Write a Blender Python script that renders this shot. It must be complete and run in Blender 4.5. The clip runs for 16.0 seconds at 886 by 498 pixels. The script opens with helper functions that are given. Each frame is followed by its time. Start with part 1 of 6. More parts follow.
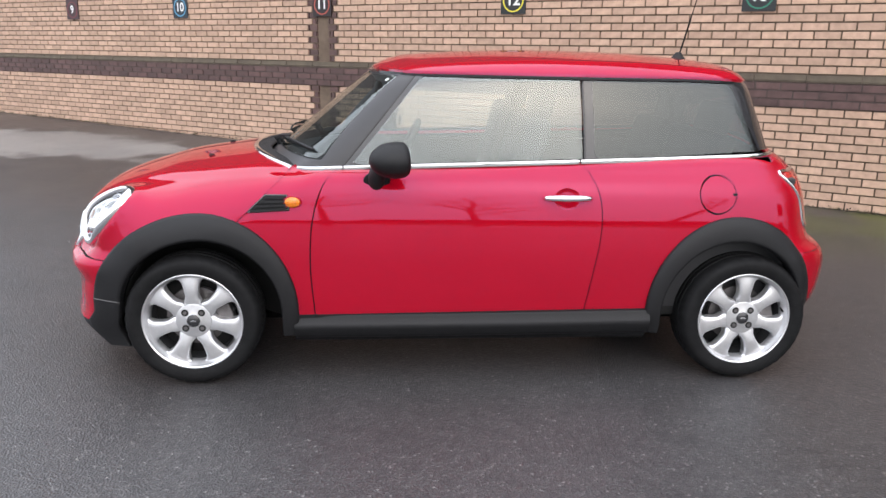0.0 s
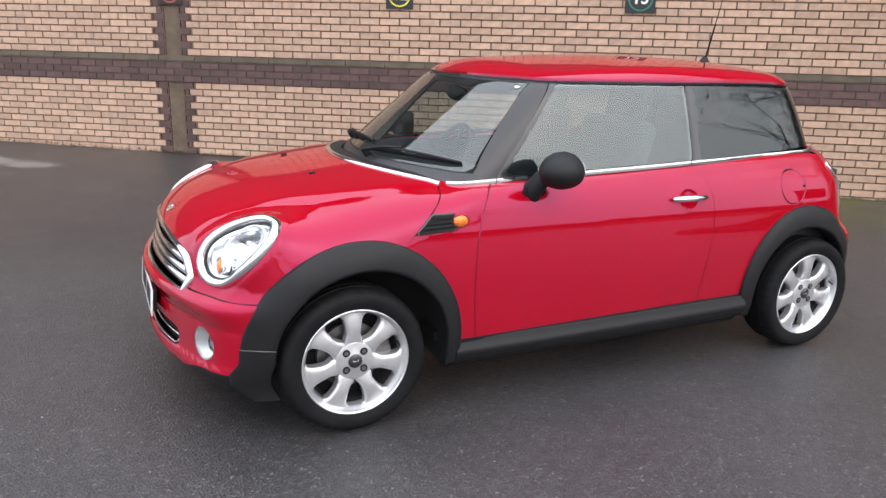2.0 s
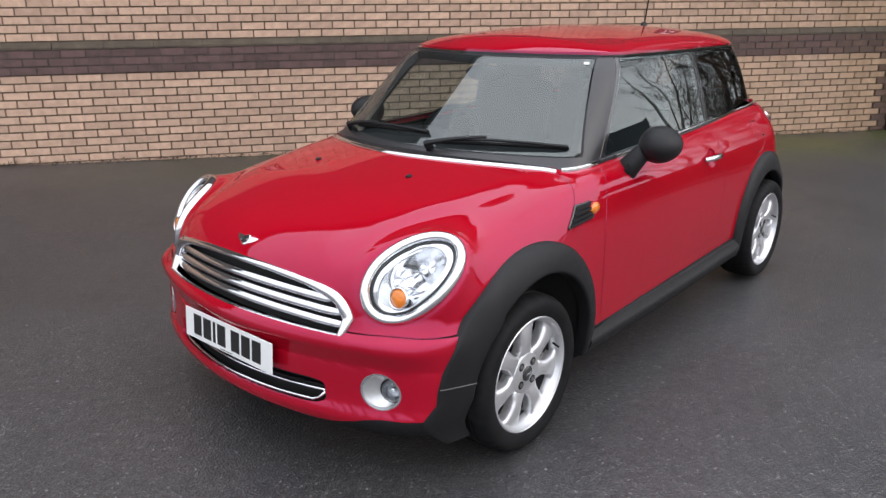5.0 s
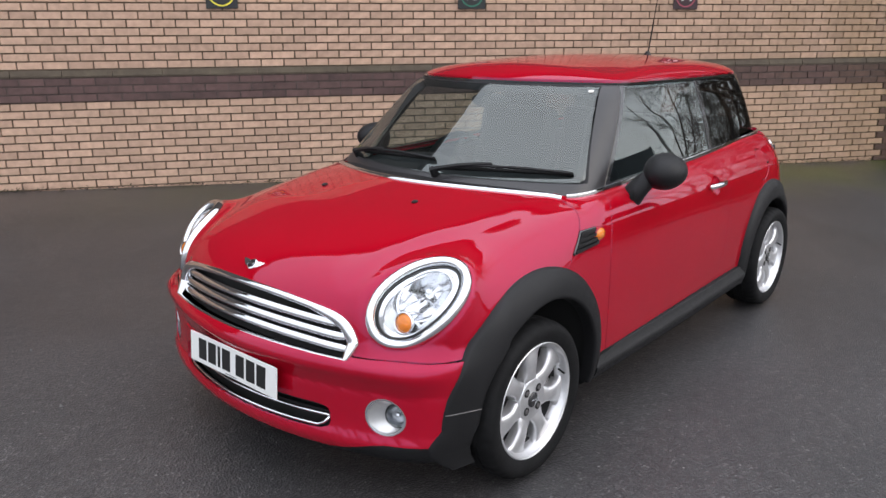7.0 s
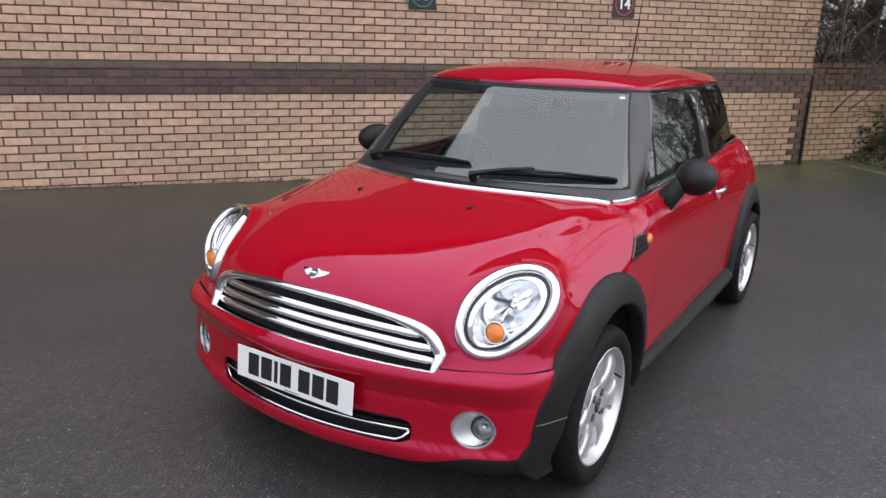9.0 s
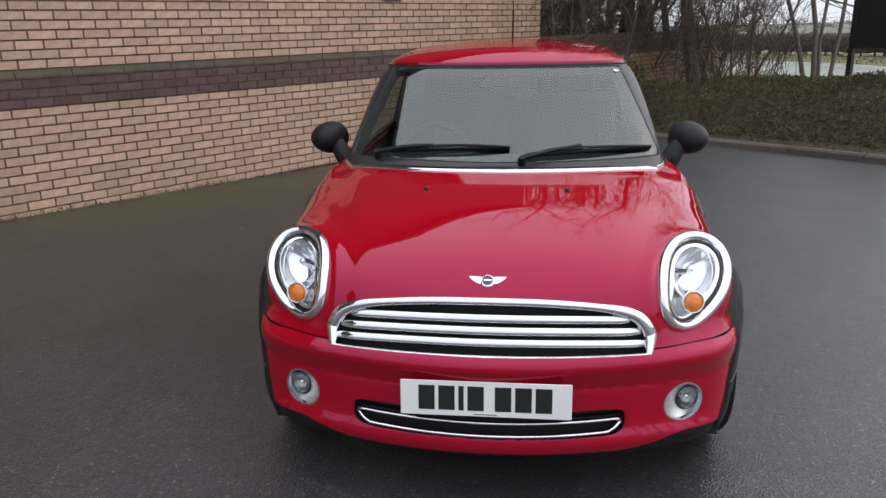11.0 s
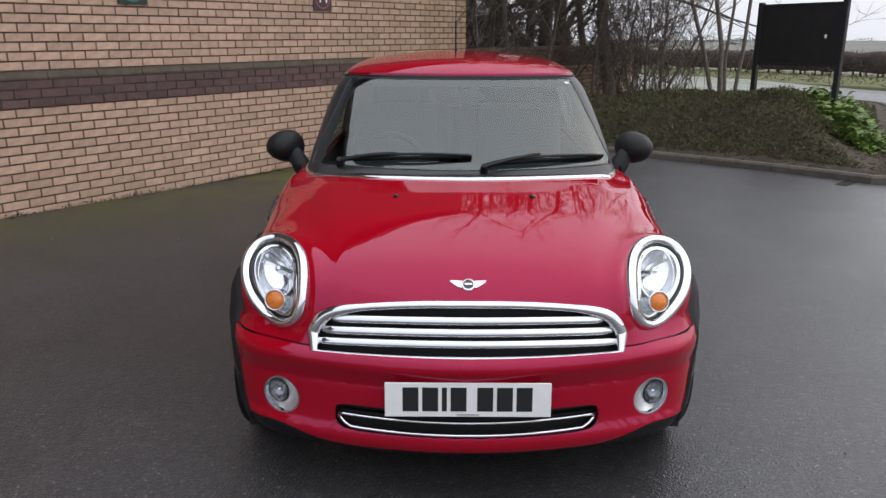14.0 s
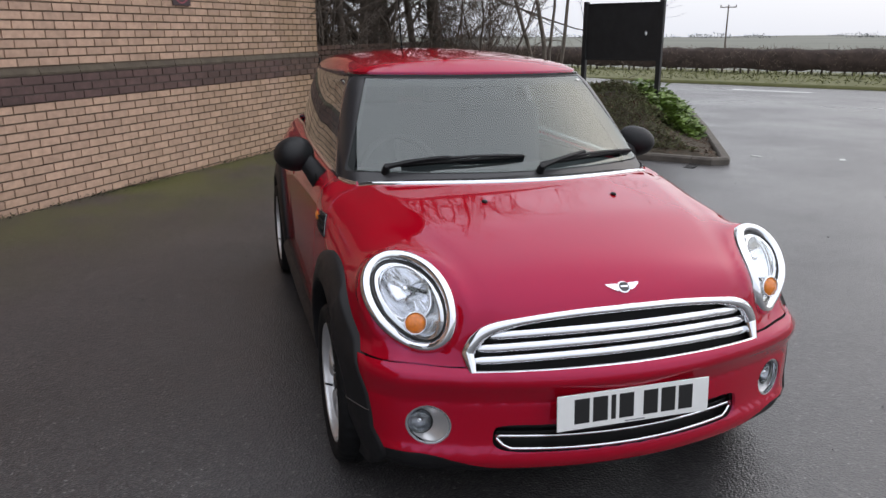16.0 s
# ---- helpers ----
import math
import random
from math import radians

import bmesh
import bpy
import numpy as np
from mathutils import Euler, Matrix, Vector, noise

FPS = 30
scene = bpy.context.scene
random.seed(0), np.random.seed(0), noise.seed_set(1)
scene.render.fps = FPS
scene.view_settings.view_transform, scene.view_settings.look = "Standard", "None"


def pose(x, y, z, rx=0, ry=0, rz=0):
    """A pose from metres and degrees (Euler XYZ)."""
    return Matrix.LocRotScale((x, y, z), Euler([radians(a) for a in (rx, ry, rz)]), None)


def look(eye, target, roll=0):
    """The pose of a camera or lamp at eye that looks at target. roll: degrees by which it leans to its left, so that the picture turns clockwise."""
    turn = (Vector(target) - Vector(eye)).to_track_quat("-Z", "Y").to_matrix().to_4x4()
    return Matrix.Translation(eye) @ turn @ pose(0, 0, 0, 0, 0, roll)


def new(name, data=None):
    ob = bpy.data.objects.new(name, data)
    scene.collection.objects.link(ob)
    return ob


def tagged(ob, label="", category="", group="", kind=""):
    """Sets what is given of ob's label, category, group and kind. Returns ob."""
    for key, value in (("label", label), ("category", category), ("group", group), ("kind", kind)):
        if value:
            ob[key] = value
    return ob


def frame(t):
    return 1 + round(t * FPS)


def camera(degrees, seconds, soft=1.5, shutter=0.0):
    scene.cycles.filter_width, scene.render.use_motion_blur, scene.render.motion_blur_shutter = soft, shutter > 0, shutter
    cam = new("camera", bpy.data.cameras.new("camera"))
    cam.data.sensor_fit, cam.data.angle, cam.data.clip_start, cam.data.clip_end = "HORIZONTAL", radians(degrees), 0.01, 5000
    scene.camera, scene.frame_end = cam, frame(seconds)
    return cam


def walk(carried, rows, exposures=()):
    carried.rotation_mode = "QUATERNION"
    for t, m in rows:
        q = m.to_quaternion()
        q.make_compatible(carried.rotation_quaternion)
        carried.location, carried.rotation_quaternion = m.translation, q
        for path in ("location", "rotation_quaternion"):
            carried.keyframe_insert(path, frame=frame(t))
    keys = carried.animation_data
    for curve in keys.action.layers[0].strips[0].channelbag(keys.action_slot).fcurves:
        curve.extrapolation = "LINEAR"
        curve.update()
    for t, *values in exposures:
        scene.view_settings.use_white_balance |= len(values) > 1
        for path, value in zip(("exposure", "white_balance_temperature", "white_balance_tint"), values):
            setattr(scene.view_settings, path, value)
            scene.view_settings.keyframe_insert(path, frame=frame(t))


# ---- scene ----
cam = camera(60.62, 16.0)
# seconds, eye x y z, yaw, pitch, roll
ROWS = [
    (0.0, -0.400, -3.980, 1.486, -4.42, -15.25, 1.40),
    (0.5, -0.757, -3.913, 1.478, -7.83, -15.28, 1.62),
    (1.0, -1.200, -3.806, 1.511, -13.29, -14.85, 2.04),
    (1.5, -1.656, -3.663, 1.521, -19.20, -15.01, 2.49),
    (2.0, -2.102, -3.407, 1.510, -25.38, -15.52, 2.20),
    (2.5, -2.471, -3.134, 1.537, -34.19, -15.70, 0.52),
    (3.0, -2.747, -2.762, 1.496, -37.92, -16.09, -0.49),
    (3.2, -2.844, -2.610, 1.505, -39.81, -16.63, 0.18),
    (5.3, -3.300, -2.189, 1.545, -49.69, -17.56, 0.14),
    (5.5, -3.299, -2.192, 1.543, -49.46, -17.03, 0.33),
    (6.0, -3.305, -2.185, 1.541, -49.08, -15.56, 0.78),
    (6.5, -3.302, -2.189, 1.540, -49.00, -15.56, 0.50),
    (7.0, -3.301, -2.192, 1.535, -49.02, -15.56, 0.34),
    (7.5, -3.302, -2.180, 1.538, -49.06, -15.87, 0.34),
    (8.0, -3.299, -2.168, 1.538, -49.10, -15.84, 0.30),
    (8.5, -3.408, -2.023, 1.536, -52.92, -15.87, 1.66),
    (9.0, -3.627, -1.658, 1.533, -57.68, -15.43, 2.24),
    (9.5, -3.740, -1.256, 1.508, -61.10, -16.18, 2.31),
    (9.7, -3.838, -1.053, 1.510, -65.13, -16.20, 2.42),
    (11.8, -4.050, 0.043, 1.486, -86.83, -15.85, -1.69),
    (12.0, -4.069, 0.042, 1.492, -86.99, -15.74, -1.11),
    (12.5, -4.086, 0.067, 1.500, -89.22, -15.64, -0.28),
    (13.0, -4.091, 0.070, 1.501, -89.89, -15.41, 0.08),
    (13.5, -4.094, 0.069, 1.499, -90.02, -15.20, 0.22),
    (14.0, -4.087, 0.082, 1.498, -90.04, -15.18, 0.28),
    (14.5, -4.055, 0.157, 1.493, -90.66, -15.12, 1.87),
    (15.0, -4.013, 0.483, 1.485, -95.57, -15.18, 1.51),
    (15.5, -3.905, 0.792, 1.481, -100.04, -15.06, 0.69),
    (16.0, -3.789, 1.169, 1.496, -106.45, -15.33, 0.09),
]


def gaze(x, y, z, yaw, pitch, roll):
    return pose(x, y, z, 90 + pitch, 0, yaw) @ pose(0, 0, 0, 0, 0, roll)


walk(cam, [(r[0], gaze(*r[1:])) for r in ROWS], [(0.0, 0.50), (1.5, 0.50), (3.0, 0.34), (6.0, 0.12), (9.0, 0.0), (12.0, -0.31), (16.0, -0.31)])

# ---- light ----
world = bpy.data.worlds.new("overcast")
scene.world = world
world.use_nodes = True
wn, wl = world.node_tree.nodes, world.node_tree.links
sky = wn.new("ShaderNodeTexSky")
sky.sky_type = "NISHITA"
sky.sun_disc = False
sky.sun_elevation = radians(38)
sky.sun_rotation = radians(163)
sky.air_density, sky.dust_density, sky.ozone_density = 1.0, 4.0, 1.0
haze = wn.new("ShaderNodeMixRGB")
haze.inputs[0].default_value = 0.80
haze.inputs[2].default_value = (9.35, 9.7, 10.7, 1)
wl.new(sky.outputs[0], haze.inputs[1])
# an overcast sky is brighter overhead than at the horizon
way, split, climb, veil = wn.new("ShaderNodeTexCoord"), wn.new("ShaderNodeSeparateXYZ"), wn.new("ShaderNodeMapRange"), wn.new("ShaderNodeVectorMath")
wl.new(way.outputs["Generated"], split.inputs[0])
wl.new(split.outputs["Z"], climb.inputs[0])
climb.inputs["To Min"].default_value, climb.inputs["To Max"].default_value = 0.80, 1.36
veil.operation = "SCALE"
wl.new(haze.outputs[0], veil.inputs[0])
wl.new(climb.outputs[0], veil.inputs["Scale"])
back = wn["Background"]
back.inputs[1].default_value = 0.165
wl.new(veil.outputs[0], back.inputs[0])
sun = new("sun", bpy.data.lights.new("sun", "SUN"))
sun.data.energy, sun.data.angle, sun.data.color = 0.9, radians(150), (1.0, 0.97, 0.93)
sun.matrix_world = look((3, -10, 12), (0, 0, 0))

# ---- materials ----
def mat(name, color, rough=0.5, metal=0.0, coat=0.0, vary=0.0, scale=20.0, bump=0.0, bump_scale=200.0, rvary=0.0, color2=None, spec=0.5, per_object=0.0, per_island=0.0):
    m = bpy.data.materials.new(name)
    m.use_nodes = True
    n, l = m.node_tree.nodes, m.node_tree.links
    b = n["Principled BSDF"]
    b.inputs["Base Color"].default_value = (*color, 1)
    b.inputs["Roughness"].default_value = rough
    b.inputs["Metallic"].default_value = metal
    b.inputs["Coat Weight"].default_value = coat
    b.inputs["Coat Roughness"].default_value = 0.025
    b.inputs["Specular IOR Level"].default_value = spec
    tc = n.new("ShaderNodeTexCoord")
    out = None
    if vary or color2:
        t1 = n.new("ShaderNodeTexNoise")
        t1.inputs["Scale"].default_value, t1.inputs["Detail"].default_value = scale, 8
        t1.inputs["Roughness"].default_value = 0.65
        l.new(tc.outputs["Object"], t1.inputs["Vector"])
        r = n.new("ShaderNodeValToRGB")
        c2 = color2 or tuple(min(1, c * (1 + vary)) for c in color)
        c1 = color if color2 else tuple(c * (1 - vary) for c in color)
        r.color_ramp.elements[0].position, r.color_ramp.elements[1].position = 0.32, 0.68
        r.color_ramp.elements[0].color, r.color_ramp.elements[1].color = (*c1, 1), (*c2, 1)
        l.new(t1.outputs["Fac"], r.inputs[0])
        out = r.outputs[0]
        if rvary:
            mr = n.new("ShaderNodeMapRange")
            mr.inputs["From Min"].default_value, mr.inputs["From Max"].default_value = 0.3, 0.7
            mr.inputs["To Min"].default_value, mr.inputs["To Max"].default_value = rough - rvary, min(1, rough + rvary)
            l.new(t1.outputs["Fac"], mr.inputs[0])
            l.new(mr.outputs[0], b.inputs["Roughness"])
    if per_object or per_island:
        src = n.new("ShaderNodeObjectInfo").outputs["Random"] if per_object else n.new("ShaderNodeNewGeometry").outputs["Random Per Island"]
        k = per_object or per_island
        hs = n.new("ShaderNodeHueSaturation")
        mr = n.new("ShaderNodeMapRange")
        mr.inputs["To Min"].default_value, mr.inputs["To Max"].default_value = 1 - k, 1 + k
        l.new(src, mr.inputs[0])
        l.new(mr.outputs[0], hs.inputs["Value"])
        if out:
            l.new(out, hs.inputs["Color"])
        else:
            hs.inputs["Color"].default_value = (*color, 1)
        out = hs.outputs[0]
    if out:
        l.new(out, b.inputs["Base Color"])
    if bump:
        t2 = n.new("ShaderNodeTexNoise")
        t2.inputs["Scale"].default_value, t2.inputs["Detail"].default_value = bump_scale, 6
        l.new(tc.outputs["Object"], t2.inputs["Vector"])
        bp = n.new("ShaderNodeBump")
        bp.inputs["Strength"].default_value, bp.inputs["Distance"].default_value = bump, 0.01
        l.new(t2.outputs["Fac"], bp.inputs["Height"])
        l.new(bp.outputs[0], b.inputs["Normal"])
    return m


def glass_mat(name, tint, f0=0.1, gloss=0.0):
    m = bpy.data.materials.new(name)
    m.use_nodes = True
    n, l = m.node_tree.nodes, m.node_tree.links
    n.remove(n["Principled BSDF"])
    tr, gl, mx, fr = n.new("ShaderNodeBsdfTransparent"), n.new("ShaderNodeBsdfGlossy"), n.new("ShaderNodeMixShader"), n.new("ShaderNodeLayerWeight")
    pw, ml = n.new("ShaderNodeMath"), n.new("ShaderNodeMath")
    pw.operation, ml.operation = "POWER", "MULTIPLY_ADD"
    pw.inputs[1].default_value = 5.0
    ml.inputs[1].default_value, ml.inputs[2].default_value = 1 - f0, f0
    tr.inputs[0].default_value = (*tint, 1)
    gl.inputs["Roughness"].default_value = gloss
    gl.inputs[0].default_value = (0.95, 1, 0.97, 1)
    fr.inputs[0].default_value = 0.5
    l.new(fr.outputs["Facing"], pw.inputs[0])
    l.new(pw.outputs[0], ml.inputs[0])
    l.new(ml.outputs[0], mx.inputs[0])
    l.new(tr.outputs[0], mx.inputs[1])
    l.new(gl.outputs[0], mx.inputs[2])
    l.new(mx.outputs[0], n["Material Output"].inputs[0])
    return m


# deep red under a lacquer; specular tint paints the sky's reflection magenta
PAINT = mat("red_paint", (0.340, 0.0020, 0.011), 0.03, 0.0, 0.0, vary=0.03, scale=3, spec=0.62)
PAINT.node_tree.nodes["Principled BSDF"].inputs["Specular Tint"].default_value = (0.88, 0.49, 0.98, 1)
BLACK = mat("black_plastic", (0.0105, 0.0105, 0.0115), 0.5, vary=0.15, scale=30, bump=0.12, bump_scale=900, rvary=0.08, spec=0.28)
GLOSSBLACK = mat("gloss_black", (0.02, 0.02, 0.022), 0.16, spec=0.5, coat=0.6)
PILLAR = mat("pillar_trim", (0.022, 0.021, 0.023), 0.36, vary=0.08, scale=12, spec=0.6)
CHROME = mat("chrome", (0.78, 0.79, 0.81), 0.05, 1.0, vary=0.03, scale=8, rvary=0.03)
ALLOY = mat("alloy", (0.67, 0.67, 0.68), 0.34, 0.8, vary=0.06, scale=40, rvary=0.06)
RUBBER = mat("rubber", (0.0075, 0.0075, 0.008), 0.68, vary=0.35, scale=25, bump=0.15, bump_scale=250, spec=0.18)
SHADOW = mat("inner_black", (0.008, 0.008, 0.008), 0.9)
STEEL = mat("brake_steel", (0.16, 0.15, 0.15), 0.5, 0.7, vary=0.25, scale=30)
GLASS = glass_mat("clear_glass", (0.74, 0.83, 0.82), 0.125)
SCREEN = glass_mat("windscreen_glass", (0.58, 0.64, 0.64), 0.112)
TINT = glass_mat("tinted_glass", (0.20, 0.205, 0.22), 0.075)
LENS = glass_mat("lamp_lens", (0.97, 0.98, 0.99), 0.05)
REFLECTOR = mat("reflector", (0.82, 0.83, 0.86), 0.14, 0.95, vary=0.08, scale=60)
AMBER = mat("amber_lens", (0.72, 0.19, 0.008), 0.15, coat=0.8, vary=0.25, scale=60, bump=0.4, bump_scale=160)
REDLENS = mat("red_lens", (0.45, 0.01, 0.01), 0.1, coat=1.0, vary=0.1)
CLOTH = mat("seat_cloth", (0.035, 0.036, 0.04), 0.9, vary=0.12, scale=12)
DASH = mat("dash_plastic", (0.025, 0.025, 0.027), 0.65, vary=0.12, scale=10)
PALE = mat("pale_headliner", (0.42, 0.42, 0.40), 0.85, vary=0.06, scale=30)
PLATE = mat("plate_white", (0.78, 0.78, 0.76), 0.35, vary=0.03, scale=12)
FOGBOWL = mat("fog_bowl", (0.30, 0.31, 0.33), 0.22, 0.9, vary=0.15, scale=40)
INK = mat("plate_black", (0.012, 0.012, 0.012), 0.4)
TARMAC = None

# ---- shaping tools ----
def empty(name, **tags):
    return tagged(new(name), **tags)


def put(name, V, F, material, parent=None, smooth=True, label="", normals=None):
    me = bpy.data.meshes.new(name)
    me.from_pydata([tuple(map(float, v)) for v in V], [], F)
    if smooth:
        me.shade_smooth()
    if normals is not None:
        me.normals_split_custom_set_from_vertices([tuple(map(float, q)) for q in normals])
    me.materials.append(material)
    ob = new(name, me)
    ob.parent = parent
    return tagged(ob, label)


def part(name, bm, material, parent=None, label="", smooth=False, angle=None):
    me = bpy.data.meshes.new(name)
    bm.to_mesh(me)
    bm.free()
    if smooth:
        me.shade_smooth()
        if angle:
            me.set_sharp_from_angle(angle=radians(angle))
    me.materials.append(material)
    ob = new(name, me)
    ob.parent = parent
    return tagged(ob, label)


def block(sx, sy, sz, m=None, bevel=0.0, seg=2):
    bm = bmesh.new()
    bmesh.ops.create_cube(bm, size=1, matrix=Matrix.Diagonal((sx, sy, sz, 1)))
    if bevel:
        bmesh.ops.bevel(bm, geom=bm.edges[:], offset=bevel, segments=seg, profile=0.5, affect="EDGES")
    if m is not None:
        bm.transform(m)
    return bm


def grid_faces(nu, nv, closed_u=False, closed_v=False):
    F = []
    for i in range(nu if closed_u else nu - 1):
        for j in range(nv if closed_v else nv - 1):
            a, b = i * nv + j, i * nv + (j + 1) % nv
            c, d = ((i + 1) % nu) * nv + (j + 1) % nv, ((i + 1) % nu) * nv + j
            F.append((a, b, c, d))
    return F


def lathe(profile, n, m=None, closed=False):
    """Turns (radius, height) pairs round z; returns a bmesh."""
    bm = bmesh.new()
    rings = [[bm.verts.new((r * math.cos(2 * math.pi * i / n), r * math.sin(2 * math.pi * i / n), h)) for i in range(n)] for r, h in profile]
    pairs = list(zip(rings, rings[1:])) + ([(rings[-1], rings[0])] if closed else [])
    for a, b in pairs:
        for i in range(n):
            bm.faces.new((a[i], a[(i + 1) % n], b[(i + 1) % n], b[i]))
    bmesh.ops.remove_doubles(bm, verts=bm.verts[:], dist=1e-5)
    bmesh.ops.recalc_face_normals(bm, faces=bm.faces[:])
    if m is not None:
        bm.transform(m)
    return bm


def spline(points, n):
    """Catmull-Rom through the points, n steps a span."""
    P = [np.array(p, float) for p in points]
    P = [2 * P[0] - P[1]] + P + [2 * P[-1] - P[-2]]
    out = []
    for a, b, c, d in zip(P, P[1:], P[2:], P[3:]):
        for k in range(n):
            t = k / n
            out.append(0.5 * (2 * b + (c - a) * t + (2 * a - 5 * b + 4 * c - d) * t * t + (3 * b - a - 3 * c + d) * t ** 3))
    return out + [P[-2]]


def sweep(path, outline, ups=None, closed=False, scales=None):
    """Carries a closed outline (side, up) along a path; ups: the up way at each point."""
    P = [Vector(p) for p in path]
    n, k = len(P), len(outline)
    bm = bmesh.new()
    rings = []
    for i, p in enumerate(P):
        t = (P[(i + 1) % n] - P[i - 1]) if closed else (P[min(i + 1, n - 1)] - P[max(i - 1, 0)])
        t.normalize()
        up = Vector(ups[i]) if ups is not None else Vector((0, 0, 1))
        side = t.cross(up)
        if side.length < 1e-6:
            side = Vector((1, 0, 0))
        side.normalize()
        up = side.cross(t).normalized()
        s = scales[i] if scales is not None else 1.0
        rings.append([bm.verts.new(p + side * a * s + up * b * s) for a, b in outline])
    for i in range(n if closed else n - 1):
        a, b = rings[i], rings[(i + 1) % n]
        for j in range(k):
            bm.faces.new((a[j], a[(j + 1) % k], b[(j + 1) % k], b[j]))
    if not closed:
        bm.faces.new(rings[0][::-1])
        bm.faces.new(rings[-1])
    bmesh.ops.recalc_face_normals(bm, faces=bm.faces[:])
    return bm


def disc_outline(r, n=10, squash=1.0):
    return [(r * math.cos(2 * math.pi * i / n), squash * r * math.sin(2 * math.pi * i / n)) for i in range(n)]


def ease(points):
    """A smooth function through (a, value) pairs."""
    a, v = [p[0] for p in points], [p[1] for p in points]
    fine = np.array(spline([(0.0 + x, y) for x, y in points], 12))
    order = np.argsort(fine[:, 0])
    fx, fy = fine[order, 0], fine[order, 1]
    return lambda q: np.interp(q, fx, fy)


def smax(a, b, k):
    h = np.maximum(k - np.abs(a - b), 0) / k
    return np.maximum(a, b) + h * h * k * 0.25


def slope(F, P):
    g = np.empty_like(P)
    for i in range(3):
        d = np.zeros(3)
        d[i] = 1e-4
        g[:, i] = (F(P + d) - F(P - d)) / 2e-4
    return g


def settle(F, P):
    for _ in range(3):
        g = slope(F, P)
        P = P - g * (F(P) / np.maximum((g * g).sum(1), 1e-9))[:, None]
    return P


def cast(F, O, D, far=2.2):
    lo, hi = np.zeros(len(O)), np.full(len(O), far)
    for _ in range(44):
        mid = (lo + hi) / 2
        inside = F(O + D * mid[:, None]) < 0
        lo, hi = np.where(inside, mid, lo), np.where(inside, hi, mid)
    return O + D * lo[:, None]


def shell_of(F, x0, x1, z0, step, nv, ncap0, ncap1):
    """A sheet of quads over the closed form F < 0, seen from an axis along x."""
    ang = [2 * math.pi * (j + 0.5) / nv for j in range(nv)]
    O, D = [], []
    stations = [(x0, math.pi / 2 * (1 - (i + 0.35) / ncap0), -1) for i in range(ncap0)]
    m = int(round((x1 - x0) / step))
    stations += [(x0 + (x1 - x0) * i / m, 0.0, 1) for i in range(m + 1)]
    stations += [(x1, math.pi / 2 * (i + 0.65) / ncap1, 1) for i in range(ncap1)]
    for x, al, s in stations:
        for a in ang:
            O.append((x, 0, z0))
            D.append((s * math.sin(al), math.cos(al) * math.cos(a), math.cos(al) * math.sin(a)))
    O += [(x0, 0, z0), (x1, 0, z0)]
    D += [(-1.0, 0, 0), (1.0, 0, 0)]
    V = cast(F, np.array(O), np.array(D))
    k = len(stations) * nv
    Fc = grid_faces(len(stations), nv, closed_v=True)
    Fc += [(k, (j + 1) % nv, j) for j in range(nv)]
    Fc += [(k + 1, k - nv + j, k - nv + (j + 1) % nv) for j in range(nv)]
    return V, Fc


def clip(sh, g):
    """Splits a sheet (V, faces) along g = 0 into the part below and the part above."""
    V, F = sh
    val = g(V)
    new_v, made = [], {}
    A, B = [], []
    pos = val > 0

    def cross(i, j):
        key = (i, j) if i < j else (j, i)
        if key not in made:
            i, j = key
            t = val[i] / (val[i] - val[j])
            made[key] = len(V) + len(new_v)
            new_v.append(V[i] * (1 - t) + V[j] * t)
        return made[key]
    for f in F:
        c = sum(pos[i] for i in f)
        if c == 0:
            A.append(f)
        elif c == len(f):
            B.append(f)
        else:
            a, b = [], []
            for i, j in zip(f, f[1:] + f[:1]):
                (b if pos[i] else a).append(i)
                if pos[i] != pos[j]:
                    k = cross(i, j)
                    a.append(k)
                    b.append(k)
            if len(a) > 2:
                A.append(tuple(a))
            if len(b) > 2:
                B.append(tuple(b))
    W = np.vstack([V, np.array(new_v)]) if new_v else V
    return tight((W, A)), tight((W, B))


def tight(sh):
    V, F = sh
    if not F:
        return np.zeros((0, 3)), []
    used = sorted({i for f in F for i in f})
    at = {k: i for i, k in enumerate(used)}
    return V[used], [tuple(at[i] for i in f) for f in F]


def cut(sh, g, gap=0.004):
    """Both sides of g = 0 with an open joint between them."""
    below, rest = clip(sh, lambda P: g(P) + gap / 2)
    above = clip(rest, lambda P: g(P) - gap / 2)[1]
    return below, above


def panel(name, sh, F, material, parent, label="", lip=0.012, lift=0.0):
    """A body panel lying on F = 0, with its edges turned in."""
    V, faces = sh
    if not faces:
        return None
    V = settle(F, V)
    N = slope(F, V)
    N /= np.maximum(np.linalg.norm(N, axis=1), 1e-9)[:, None]
    V = V + N * lift
    faces = list(faces)
    count = {}
    for f in faces:
        for i, j in zip(f, f[1:] + f[:1]):
            count[(i, j)] = 1
    edge = [(i, j) for (i, j) in count if (j, i) not in count]
    VV, NN, k = [V], [N], len(V)
    ring = {}
    addv, addn = [], []
    for i, j in edge:
        for q in (i, j):
            if q not in ring:
                ring[q] = k + len(addv)
                addv += [V[q], V[q] - N[q] * lip]
                addn += [N[q] * 0.7, N[q] * 0.2]
        faces.append((ring[j], ring[i], ring[i] + 1, ring[j] + 1))
    if addv:
        VV.append(np.array(addv))
        NN.append(np.array(addn))
    return put(name, np.vstack(VV), faces, material, parent, True, label, np.vstack(NN))

